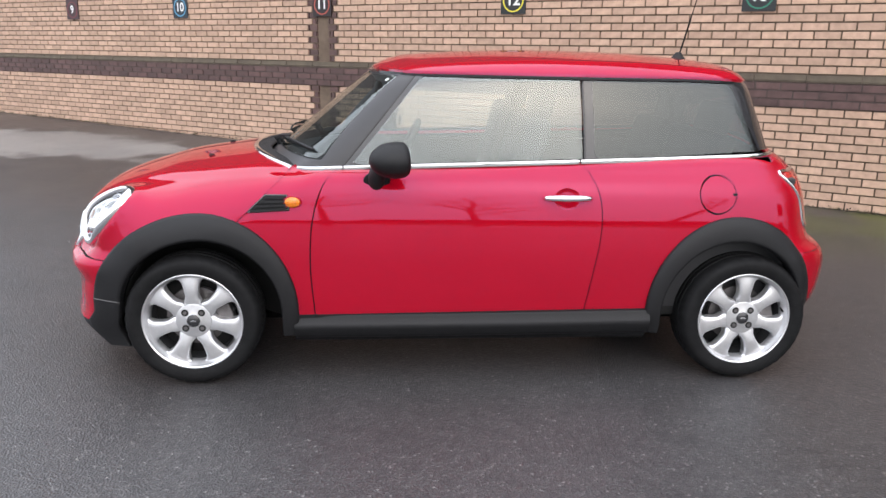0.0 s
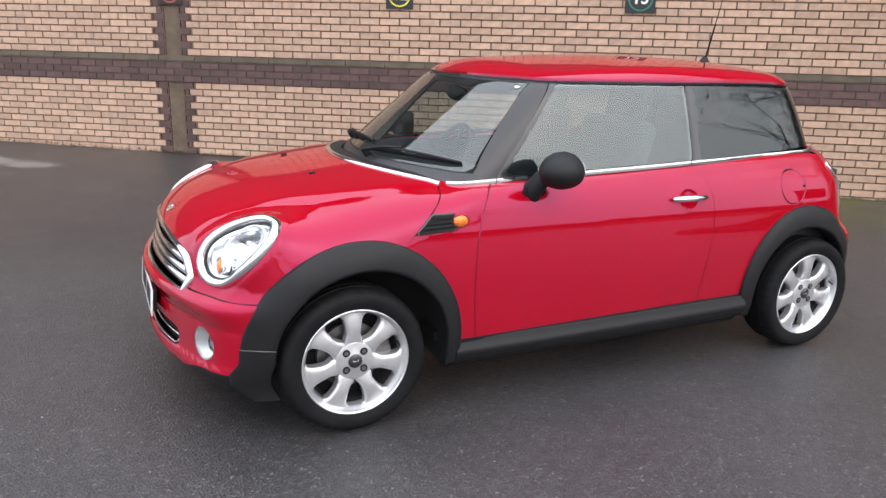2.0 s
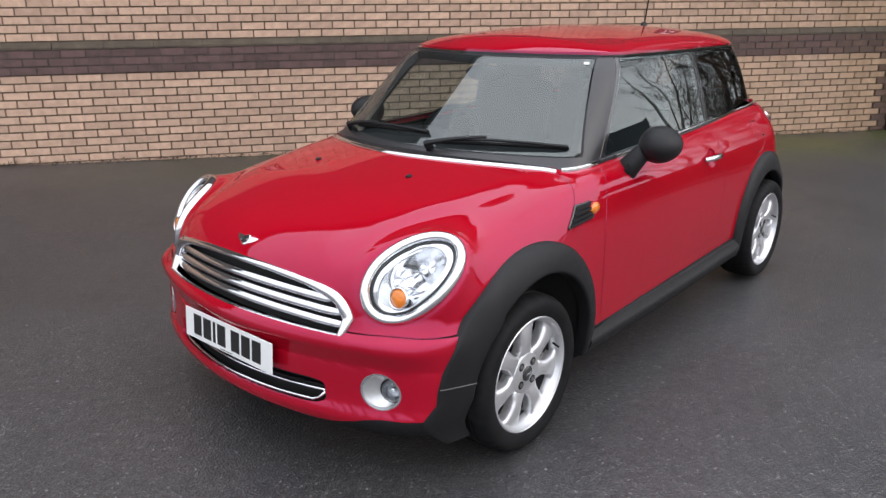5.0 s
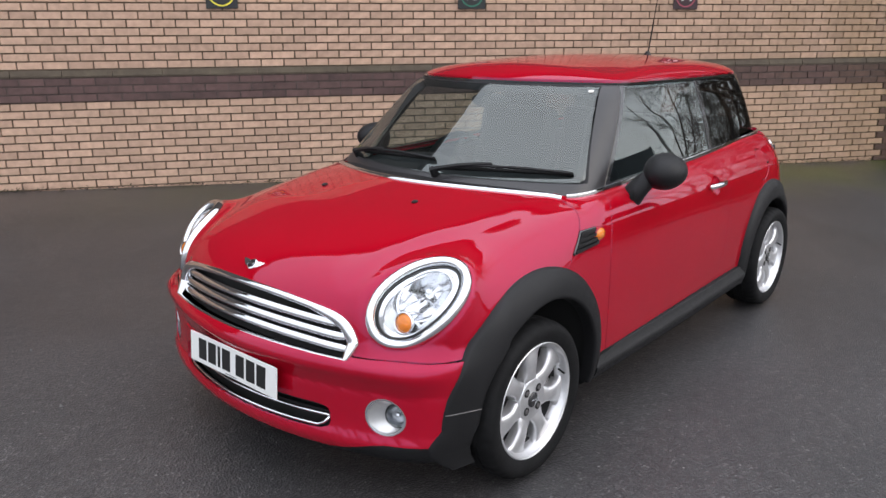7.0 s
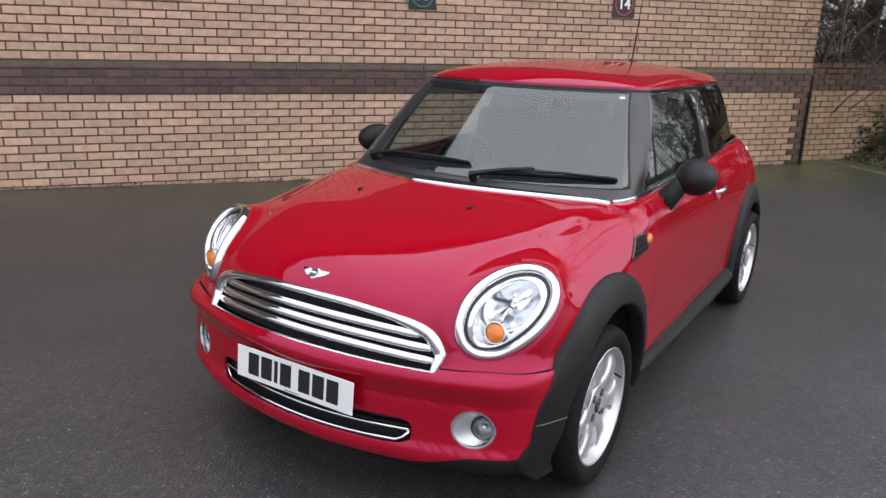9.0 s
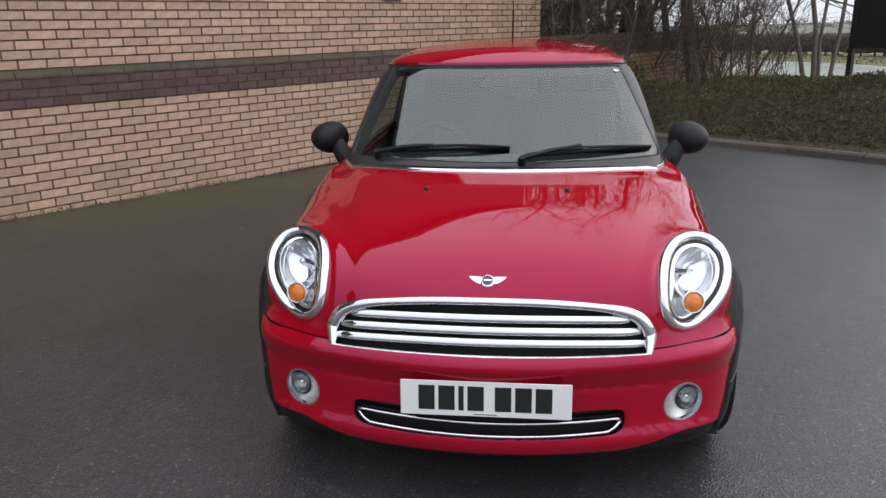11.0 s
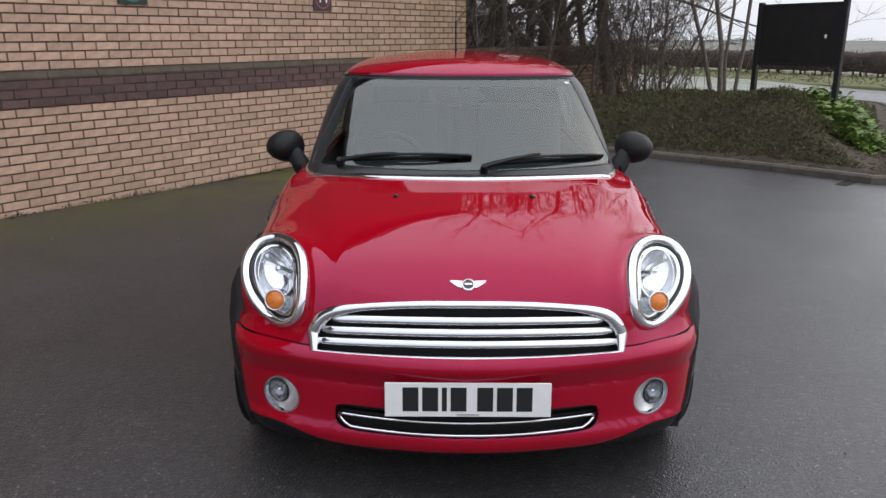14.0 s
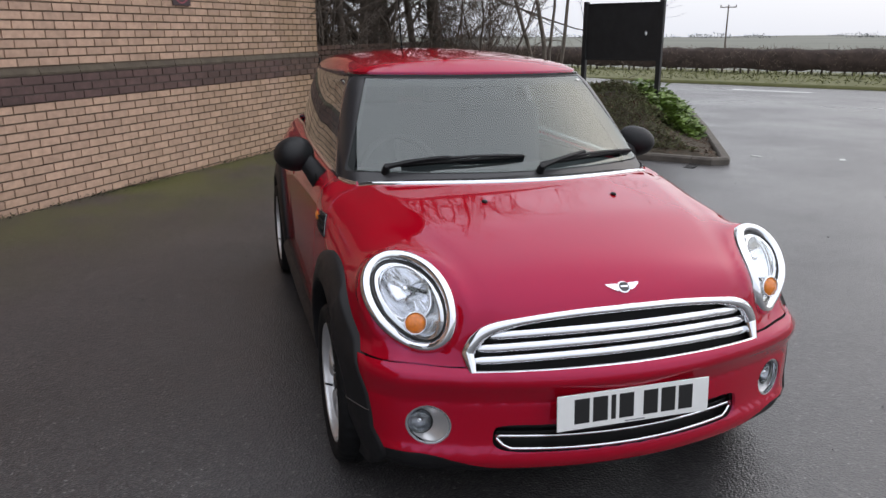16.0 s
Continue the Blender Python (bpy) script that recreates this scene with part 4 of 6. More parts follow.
bc = reach(BODY, (-1.3, 0, 0.50), Vector((-0.52, 0, 0.269)).normalized())
bn = out_of(BODY, bc)
BM = Matrix.Translation(bc) @ bn.to_track_quat("Z", "X").to_matrix().to_4x4()
if (BM.to_3x3() @ Vector((1, 0, 0))).z < 0:
    BM = BM @ pose(0, 0, 0, 0, 0, 180)
badge = part("bonnet_badge", lathe([(0.0, 0.006), (0.017, 0.0055), (0.021, 0.003), (0.022, -0.004), (0, -0.004)], 32, BM), CHROME, car, "winged chrome bonnet badge", smooth=True, angle=40)
part("badge_disc", lathe([(0.0, 0.0075), (0.0165, 0.007), (0.0165, 0.003), (0, 0.003)], 32, BM), GLOSSBLACK, badge)
part("badge_bar", block(0.006, 0.024, 0.002, BM @ pose(0, 0, 0.0075), 0.0005), CHROME, badge)
for s in (-1, 1):
    shape = [(0.013, 0.018), (0.0145, 0.030), (0.016, 0.058), (0.009, 0.054), (0.003, 0.047), (-0.003, 0.040), (-0.009, 0.031), (-0.012, 0.021), (0.0, 0.020)]
    bm = bmesh.new()
    lo = [bm.verts.new((a, s * b, -0.006 - 0.10 * b * b * 8)) for a, b in shape]
    hi = [bm.verts.new((a, s * b, 0.0045 - 0.10 * b * b * 8)) for a, b in shape]
    k = len(shape)
    bm.faces.new(hi)
    for i in range(k):
        bm.faces.new((lo[i], lo[(i + 1) % k], hi[(i + 1) % k], hi[i]))
    bmesh.ops.recalc_face_normals(bm, faces=bm.faces[:])
    bm.transform(BM)
    part("badge_wing", bm, CHROME, badge)

# ---- the car: brightwork, mirrors, wipers, small parts ----
def on_top(x, y):
    return reach(BODY, (x, y, 0.6), (0, 0, 1))


path = [p for p in (on_top(float(cowl_x(y)) - 0.006, y) for y in np.linspace(-0.685, 0.685, 61)) if p.z > 0.938]
ups = [out_of(BODY, p) for p in path]
part("bonnet_trim", sweep([p + q * 0.001 for p, q in zip(path, ups)], [(-0.012, -0.006), (-0.012, 0.004), (-0.006, 0.008), (0.004, 0.009), (0.012, 0.005), (0.012, -0.006)], ups), CHROME, car, "thin chrome strip along the screen edge of the bonnet", smooth=True, angle=60)
belt = ease([(-0.80, 0.941), (-0.60, 0.953), (-0.288, 0.965), (0.458, 0.992), (0.872, 1.006), (1.33, 1.026), (1.42, 1.028)])
for s in (-1, 1):
    for x0, x1 in ((-0.790, -0.592), (-0.586, 0.448), (0.456, 1.385)):
        pts = np.array([(x, 0, float(belt(x)) - 0.002) for x in np.linspace(x0, x1, 24)])
        h = np.maximum(np.abs(cast(BODY, pts, np.tile((0.0, s, 0), (24, 1)))[:, 1]), np.abs(cast(CABIN, pts, np.tile((0.0, s, 0), (24, 1)))[:, 1]))
        path = [(p[0], s * (y + 0.002), p[2]) for p, y in zip(pts, h)]
        out = [(-0.004, -0.0095), (0.004, -0.0095), (0.006, 0.0), (0.003, 0.0095), (-0.004, 0.0095)]
        part("belt_trim", sweep(path, out if s < 0 else [(-a, b) for a, b in out][::-1]), CHROME, car, "bright chrome waist strip", smooth=True, angle=60)
    xs = np.linspace(-0.40, 1.19, 40)
    pts = np.array([(x, 0, 1.349 if x < 0.9 else 1.349 - 0.10 * (x - 0.9) ** 2) for x in xs])
    h = cast(CABIN, pts, np.tile((0.0, s, 0), (40, 1)))
    path = [(p[0], p[1] + s * 0.004, p[2]) for p in h]
    part("roof_gutter", sweep(path, [(-0.008, -0.008), (0.008, -0.008), (0.009, 0.002), (-0.008, 0.004)]), GLOSSBLACK, car, "black roof gutter strip", smooth=True, angle=40)
path = [reach(CABIN, (0.3, y, 1.349), (-1, 0, 0)) + Vector((-0.003, 0, 0)) for y in np.linspace(-0.52, 0.52, 31)]
part("header_trim", sweep(path, [(-0.008, -0.008), (0.008, -0.008), (0.008, 0.004), (-0.008, 0.004)]), GLOSSBLACK, car, "black strip above the windscreen", smooth=True, angle=40)

for s in (-1, 1):
    m = pose(-0.362, s * 0.852, 1.010, 0, 0, s * -16)
    bm = ball(1.0, 0.114, 0.088, 0.076, None, 36, 24)
    for v in bm.verts:
        if v.co.x > 0.034:
            v.co.x = 0.034 + (v.co.x - 0.034) * 0.15
        v.co.z *= 1 - 0.10 * (v.co.y * s / 0.106)
    bm.transform(m)
    mirror = part("door_mirror", bm, BLACK, car, "matt black oval door mirror on a stalk", smooth=True)
    bm = ball(1.0, 0.004, 0.080, 0.066, m @ pose(0.041, 0, 0), 30, 16)
    part("mirror_glass", bm, CHROME, mirror, "mirror glass", smooth=True)
    foot = on_side(-0.444, 0.908, s)
    stem = spline([tuple(foot + Vector((0, -s * 0.025, -0.012))), (foot.x + 0.002, s * 0.766, 0.928), (-0.424, s * 0.792, 0.966), (-0.400, s * 0.818, 1.000)], 6)
    part("mirror_stalk", sweep(stem, disc_outline(0.036, 18, 0.86), [(1, 0, 0.0)] * len(stem), scales=list(np.linspace(1.38, 0.98, len(stem)))), BLACK, mirror, smooth=True, angle=60)
    part("mirror_foot", ball(1.0, 0.058, 0.012, 0.036, Matrix.Translation(foot + Vector((0.002, s * 0.002, 0.004)))), RUBBER, mirror, smooth=True)



def on_screen(y, z):
    return reach(CABIN, (0.2, y, z), (-1, 0, 0))


def wiper(pivot, knee, ends):
    n = Vector((-0.66, 0, 0.75))
    a, k = on_screen(*pivot) + n * 0.012, on_screen(*knee) + n * 0.032
    m = part("wiper", lathe([(0.0, 0.03), (0.012, 0.028), (0.017, 0.0), (0.018, -0.04), (0, -0.04)], 16, Matrix.Translation(a) @ n.to_track_quat("Z", "Y").to_matrix().to_4x4()), BLACK, car, "black windscreen wiper", smooth=True, angle=40)
    arm = spline([tuple(a + n * 0.02), tuple((a + k) / 2 + n * 0.018), tuple(k)], 6)
    part("wiper_arm", sweep(arm, [(-0.0085, -0.004), (0.0085, -0.004), (0.006, 0.006), (-0.006, 0.006)], [n] * len(arm), scales=list(np.linspace(1.3, 0.8, len(arm)))), BLACK, m)
    blade = [on_screen(ends[0] + (ends[2] - ends[0]) * t, ends[1] + (ends[3] - ends[1]) * t + 0.006 * math.sin(math.pi * t)) for t in np.linspace(0, 1, 16)]
    part("wiper_blade", sweep([p + n * 0.007 for p in blade], [(-0.003, -0.007), (0.003, -0.007), (0.0055, 0.007), (-0.0055, 0.007)], [n] * 16), RUBBER, m)
    part("wiper_bridge", sweep([p + n * (0.016 + 0.016 * math.sin(math.pi * i / 15)) for i, p in enumerate(blade)], [(-0.005, -0.003), (0.005, -0.003), (0.004, 0.004), (-0.004, 0.004)], [n] * 16), BLACK, m)
    return m


wiper((0.53, 0.985), (0.28, 1.022), (0.47, 1.003, -0.04, 1.028))
wiper((-0.09, 0.980), (-0.33, 1.020), (-0.10, 1.000, -0.63, 1.010))

for s in (-1, 1):
    p = on_top(-1.243, s * 0.260)
    nz = part("washer_jet", ball(1.0, 0.016, 0.010, 0.007, Matrix.Translation(p + Vector((0, 0, 0.003)))), BLACK, car, "small black washer jet", smooth=True)
    # side vent and repeater on the wing
    quad = [(-0.985, 0.777), (-0.912, 0.846), (-0.822, 0.848), (-0.812, 0.788)]
    def vent_pt(u, v, d):
        a = np.array(quad[0]) * (1 - u) + np.array(quad[3]) * u
        b = np.array(quad[1]) * (1 - u) + np.array(quad[2]) * u
        q = a * (1 - v) + b * v
        p = on_side(float(q[0]), float(q[1]), s)
        return p + Vector((0, s * d, 0))
    P = [vent_pt(u, v, 0.002) for v in np.linspace(0, 1, 7) for u in np.linspace(0, 1, 9)]
    F = grid_faces(7, 9)
    vent = put("side_vent", P, F if s < 0 else [f[::-1] for f in F], SHADOW, car, True, "black side vent with an amber repeater lamp")
    for k in range(4):
        v = 0.10 + 0.266 * k
        path = [vent_pt(u, v, 0.004) for u in np.linspace(0.02, 0.93, 12)]
        part("vent_slat", sweep(path, [(-0.006, -0.0062), (0.006, -0.0062), (0.005, 0.004), (-0.006, 0.0055)]), BLACK, vent)
    rim = [vent_pt(u, v, 0.002) for u, v in [(t, 0) for t in np.linspace(0, 1, 8)] + [(1, t) for t in np.linspace(0.1, 1, 6)] + [(1 - t, 1) for t in np.linspace(0.1, 1, 8)] + [(0, 1 - t) for t in np.linspace(0.1, 0.9, 6)]]
    part("vent_rim", sweep(rim, disc_outline(0.0045, 6), [(0, s, 0)] * len(rim), closed=True), GLOSSBLACK, vent, smooth=True)
    q = on_side(-0.797, 0.820, s)
    part("repeater_lamp", ball(1.0, 0.034, 0.013, 0.023, Matrix.Translation(q + Vector((0, s * 0.004, 0)))), AMBER, vent, "amber side repeater", smooth=True)
    part("repeater_rim", sweep([q + Vector((0.0365 * math.cos(t), s * 0.003, 0.0255 * math.sin(t))) for t in np.linspace(0, 2 * math.pi, 32, endpoint=False)], disc_outline(0.0035, 6), [(0, s, 0)] * 32, closed=True), PAINT, vent, smooth=True)
    # door handle with its cup
    d = DOOR[0] if s < 0 else DOOR[1]
    hx, hz = 0.388, 0.843
    hp = on_side(hx, hz, s)
    rim = [on_side(hx + 0.0585 * math.cos(t), 0.838 + 0.0475 * math.sin(t), s) for t in np.linspace(0, 2 * math.pi, 28, endpoint=False)]
    mid = sum(rim, Vector()) / 28
    P = [mid.lerp(p, q) - Vector((0, s * 0.0145 * (1 - q ** 4), 0)) for q in (1.0, 0.93, 0.8, 0.55, 0.2) for p in rim]
    F = grid_faces(5, 28, closed_v=True)
    F.append(tuple(range(112, 140)))
    put("handle_cup", P, F if s < 0 else [f[::-1] for f in F], PAINT, d, True)
    path = [on_side(x, hz + 0.004 - 0.25 * (x - hx) ** 2, s) + Vector((0, s * (0.010 + 0.022 * (1 - ((x - hx) / 0.108) ** 2)), 0)) for x in np.linspace(hx - 0.105, hx + 0.105, 20)]
    sc = [0.45 + 0.55 * math.sqrt(max(0, 1 - ((i - 9.5) / 9.9) ** 2)) for i in range(20)]
    part("door_handle", sweep(path, disc_outline(0.015, 12, 0.85), [(0, s, 0)] * 20, scales=sc), CHROME, d, "chrome door handle", smooth=True)
part("fuel_notch", block(0.018, 0.008, 0.012, Matrix.Translation(on_side(1.144, 0.864) + Vector((0, 0.0, 0))), 0.003), SHADOW, fuel)
q = reach(CABIN, (1.112, 0, 1.2), (0, 0, 1))
base = lathe([(0.0, 0.034), (0.010, 0.032), (0.016, 0.018), (0.024, 0.004), (0.030, -0.006), (0, -0.006)], 24)
for v in base.verts:
    v.co.x *= 1.5
base.transform(Matrix.Translation(q + Vector((0, 0, 0.008))))
aerial = part("aerial", base, BLACK, car, "black roof aerial with a long thin mast", smooth=True, angle=50)
mast = spline([tuple(q + Vector((0.005, 0, 0.03))), tuple(q + Vector((0.045, 0, 0.20))), tuple(q + Vector((0.10, 0, 0.45)))], 8)
part("aerial_mast", sweep(mast, disc_outline(0.0032, 8), [(1, 0, 0)] * len(mast), scales=[1.4] * 9 + [0.75] * (len(mast) - 9)), RUBBER, aerial, smooth=True)
st = on_screen(-0.505, 1.318)
part("screen_sticker", block(0.022, 0.014, 0.0015, Matrix.Translation(st + Vector((-0.003, 0, 0.002))) @ out_of(CABIN, st).to_track_quat("Z", "Y").to_matrix().to_4x4()), PLATE, car, "small white sticker on the windscreen corner")

for s in (-1, 1):
    box = [(0.56, 0.71), (0.60, 0.703), (0.66, 0.703), (0.70, 0.715), (0.70, 0.83), (0.70, 0.945), (0.66, 0.957), (0.60, 0.957), (0.56, 0.95), (0.56, 0.83)]
    path = spline([(y, z, 0) for y, z in box + box[:1]], 4)[:-1]
    path = [reach(BODY, (1.0, s * p[0], p[1]), (1, 0, 0)) for p in path]
    part("lamp_rim", sweep(path, disc_outline(0.009, 8), [(1, 0, 0)] * len(path), closed=True), CHROME, car, "chrome rim round the tail lamp", smooth=True)

# ---- the car: interior ----
floor_pan = part("cabin_floor", block(2.3, 1.42, 0.04, pose(0.30, 0, 0.30)), SHADOW, car)
bm = block(2.0, 0.04, 0.62, pose(0.45, -0.69, 0.62), 0.01)
part("door_lining", bm, DASH, car)
part("door_lining", block(2.0, 0.04, 0.62, pose(0.45, 0.69, 0.62), 0.01), DASH, car)
P = []
prof = [(-1.02, 0.93), (-0.80, 0.958), (-0.60, 0.962), (-0.47, 0.945), (-0.42, 0.88), (-0.45, 0.70), (-0.52, 0.45)]
for y in np.linspace(-0.655, 0.655, 31):
    for x, z in prof:
        P.append((x + 0.10 * (y / 0.66) ** 2 + (0.11 * (abs(y) / 0.66) ** 2 if x < -0.7 else 0), y, z - 0.012 * (abs(y) / 0.66) ** 4 + (0.035 * math.exp(-((y - 0.33) / 0.16) ** 2) if -0.65 < x < -0.44 else 0)))
put("dashboard", P, grid_faces(31, len(prof)), DASH, car, True, "dark grey dashboard")
wheel_c = Vector((-0.30, 0.35, 0.885))
tilt = pose(*wheel_c, 0, -65, 0)
sw = part("steering_wheel", sweep([tilt @ Vector((0.185 * math.cos(t), 0.185 * math.sin(t), 0)) for t in np.linspace(0, 2 * math.pi, 48, endpoint=False)], disc_outline(0.015, 10), [tilt.to_3x3() @ Vector((0, 0, 1))] * 48, closed=True), DASH, car, "black steering wheel", smooth=True)
part("wheel_boss", lathe([(0.0, 0.03), (0.05, 0.025), (0.065, 0.0), (0.05, -0.03), (0, -0.03)], 24, tilt), DASH, sw, smooth=True)
for a in (0, 180, 90):
    part("wheel_spoke", block(0.13, 0.03, 0.014, tilt @ pose(0, 0, 0, 0, 0, a) @ pose(0.115, 0, 0), 0.005), DASH, sw)


def seat(x, y, w=0.48, front=True):
    s = part("seat", block(0.50, w, 0.16, pose(x - 0.22, y, 0.55, 0, -8, 0), 0.05, 4), CLOTH, car, "dark cloth seat", smooth=True)
    bm = block(0.13, w, 0.62, pose(x + 0.09, y, 0.87 if front else 0.80, 0, 14, 0), 0.05, 4)
    part("seat_back", bm, CLOTH, s, smooth=True)
    part("headrest", block(0.09, 0.26, 0.19, pose(x + 0.205, y, 1.245 if front else 1.14, 0, 12, 0), 0.035, 4), CLOTH, s, smooth=True)
    for k in (-0.05, 0.05):
        part("headrest_post", lathe([(0.0, 0.12), (0.006, 0.12), (0.006, 0.0), (0, 0)], 8, pose(x + 0.18, y + k, 1.08 if front else 1.0)), CHROME, s)
    return s


seat(0.13, -0.345)
seat(0.13, 0.345)
seat(1.00, -0.30, 0.56, False)
seat(1.00, 0.30, 0.56, False)
mp = on_screen(0, 1.30)
rm = part("rear_view_mirror", ball(1.0, 0.022, 0.115, 0.038, Matrix.Translation(mp + Vector((0.10, 0, -0.045)))), DASH, car, "black interior mirror", smooth=True)
part("mirror_mount", lathe([(0.0, 0.05), (0.012, 0.05), (0.016, 0.0), (0, 0)], 10, Matrix.Translation(mp + Vector((0.095, 0, -0.03)))), DASH, rm)
P = [(x, y, float(roof_z(x)) - 0.17 * y * y - 0.035) for x in np.linspace(-0.38, 1.15, 14) for y in np.linspace(-0.50, 0.50, 13)]
put("headlining", P, grid_faces(14, 13), PALE, car, True, "pale roof lining")

# ---- the building ----
BRICK_U, BRICK_V = 0.2125, 0.0724
BAND_LOW = 1.02
BAND_TOP = BAND_LOW + 4 * BRICK_V
tan = dict(rough=0.85, vary=0.16, scale=14, bump=0.5, bump_scale=120)
TAN_ISLAND = mat("tan_brick", (0.475, 0.319, 0.232), per_island=0.13, **tan)
TAN_SINGLE = mat("tan_brick_single", (0.475, 0.319, 0.232), per_object=0.13, **tan)
DARK_ISLAND = mat("brown_brick", (0.090, 0.049, 0.044), 0.62, vary=0.25, scale=10, bump=0.3, bump_scale=100, per_island=0.24)
WEATHERED = mat("weathered_plinth", (0.060, 0.044, 0.032), 0.85, vary=0.4, scale=6, bump=0.5, bump_scale=60, color2=(0.105, 0.085, 0.058))
MORTAR = mat("mortar", (0.135, 0.098, 0.070), 0.95, vary=0.25, scale=9, bump=0.4, bump_scale=150)
UPPER = mat("upper_cladding", (0.050, 0.040, 0.036), 0.8, vary=0.2, scale=5)


def grime_and_shade(m, tint):
    """Damp green-brown grime and painted tree shade in one tint, thickening in blotches towards the tree end of the
    wall.
    """
    n, l = m.node_tree.nodes, m.node_tree.links
    b = n["Principled BSDF"]
    src = b.inputs["Base Color"].links[0].from_socket
    geo, dot, far = n.new("ShaderNodeNewGeometry"), n.new("ShaderNodeVectorMath"), n.new("ShaderNodeMapRange")
    dot.operation = "DOT_PRODUCT"
    dot.inputs[1].default_value = (math.cos(TH), math.sin(TH), 0)
    far.inputs["From Min"].default_value, far.inputs["From Max"].default_value = 1.5, 7.5
    tn, cr, mu, mx = n.new("ShaderNodeTexNoise"), n.new("ShaderNodeMapRange"), n.new("ShaderNodeMath"), n.new("ShaderNodeMixRGB")
    mp = n.new("ShaderNodeMapping")
    mp.inputs["Scale"].default_value = (1, 1, 0.45)
    tn.inputs["Scale"].default_value, tn.inputs["Detail"].default_value = 1.7, 7
    cr.inputs["From Min"].default_value, cr.inputs["From Max"].default_value = 0.30, 0.62
    cr.inputs["To Min"].default_value = 0.25
    mu.operation, mx.blend_type = "MULTIPLY", "MULTIPLY"
    mx.inputs[2].default_value = (*tint, 1)
    l.new(geo.outputs["Position"], dot.inputs[0])
    l.new(dot.outputs["Value"], far.inputs[0])
    l.new(geo.outputs["Position"], mp.inputs[0])
    l.new(mp.outputs[0], tn.inputs["Vector"])
    l.new(tn.outputs["Fac"], cr.inputs[0])
    l.new(far.outputs[0], mu.inputs[0])
    l.new(cr.outputs[0], mu.inputs[1])
    l.new(mu.outputs[0], mx.inputs[0])
    l.new(src, mx.inputs[1])
    l.new(mx.outputs[0], b.inputs["Base Color"])


for m, tint in ((TAN_ISLAND, (0.60, 0.58, 0.44)), (TAN_SINGLE, (0.60, 0.58, 0.44)), (DARK_ISLAND, (0.95, 1.0, 0.65)), (MORTAR, (0.55, 0.56, 0.40))):
    grime_and_shade(m, tint)

H_WALL = 7.2
bm = block(WALL_END - WALL_FAR, 9.0, H_WALL, pose((WALL_END + WALL_FAR) / 2, 4.5 + 0.012, H_WALL / 2 - 0.3))
bm.transform(WALL)
wall = tagged(part("wall_north", bm, MORTAR), "tan brick building wall with a dark brick band", "wall", kind="structure")
bm = block(WALL_END - WALL_FAR + 0.012, 8.99, H_WALL - 3.0, pose((WALL_END + WALL_FAR) / 2, 4.5, H_WALL / 2 + 1.2))
bm.transform(WALL)
part("upper_storey", bm, UPPER, wall)
roofs = block(WALL_END - WALL_FAR + 0.6, 9.6, 0.25, pose((WALL_END + WALL_FAR) / 2, 4.5, H_WALL - 0.28), 0.03)
roofs.transform(WALL)
tagged(part("eaves", roofs, mat("fascia", (0.05, 0.04, 0.035), 0.6, vary=0.2), wall))

PIL_U = -4.21
rng = random.Random(4)
tan_boxes, dark_boxes, singles = [], [], []


def brick_box(u0, u1, z0, z1, y0=0.0, y1=0.03):
    return (u0, u1, z0, z1, y0, y1)


row = 0
z = BAND_LOW - 14 * BRICK_V
rows = []
while z < 2.78:
    rows.append(z)
    z += BRICK_V
for k, z in enumerate(rows):
    band = 14 <= k < 18
    off = (k % 2) * BRICK_U / 2
    u = -12.6 + off
    half = (0.235 if k % 2 else 0.165)
    quoin = (0.23 if k % 2 else 0.12)
    while u < WALL_END:
        a, b = u, min(u + BRICK_U, WALL_END)
        u += BRICK_U
        pieces = [(a, b, band)]
        if not band:
            L, R = PIL_U - half, PIL_U + half
            cuts = sorted({a, b, *[q for q in (L, R, PIL_U - 0.08, PIL_U + 0.08) if a < q < b], *([WALL_END - quoin] if k < 14 and a < WALL_END - quoin < b else [])})
            pieces = []
            for c, d in zip(cuts, cuts[1:]):
                m = (c + d) / 2
                pieces.append((c, d, L < m < R or (k < 14 and m > WALL_END - quoin)))
        for c, d, dark in pieces:
            if d - c < 0.02:
                continue
            j = 0.0045
            jig = rng.uniform(-0.0015, 0.0015)
            deep = -0.012 if band and k < 17 else 0.0
            if abs((c + d) / 2 - PIL_U) < 0.08 and dark and not band:
                deep = 0.02
            box = (c + j, d - j, z + j, z + BRICK_V - j, deep + jig, 0.03)
            if k == 17:
                continue
            if dark:
                dark_boxes.append(box)
            elif -1.1 < c < 0.75 and 4 <= k < 28:
                singles.append(box)
            else:
                tan_boxes.append(box)


def boxes_mesh(name, boxes, material, parent, kind=""):
    V, F = [], []
    for u0, u1, z0, z1, y0, y1 in boxes:
        i = len(V)
        e = 0.003
        V += [(u0, y1, z0), (u1, y1, z0), (u1, y1, z1), (u0, y1, z1), (u0 + e, y0, z0 + e), (u1 - e, y0, z0 + e), (u1 - e, y0, z1 - e), (u0 + e, y0, z1 - e)]
        F += [(i + 4, i + 5, i + 6, i + 7), (i, i + 1, i + 5, i + 4), (i + 1, i + 2, i + 6, i + 5), (i + 2, i + 3, i + 7, i + 6), (i + 3, i, i + 4, i + 7)]
    ob = put(name, V, F, material, None, False)
    ob.parent = parent
    ob.matrix_basis = WALL
    return tagged(ob, kind=kind)


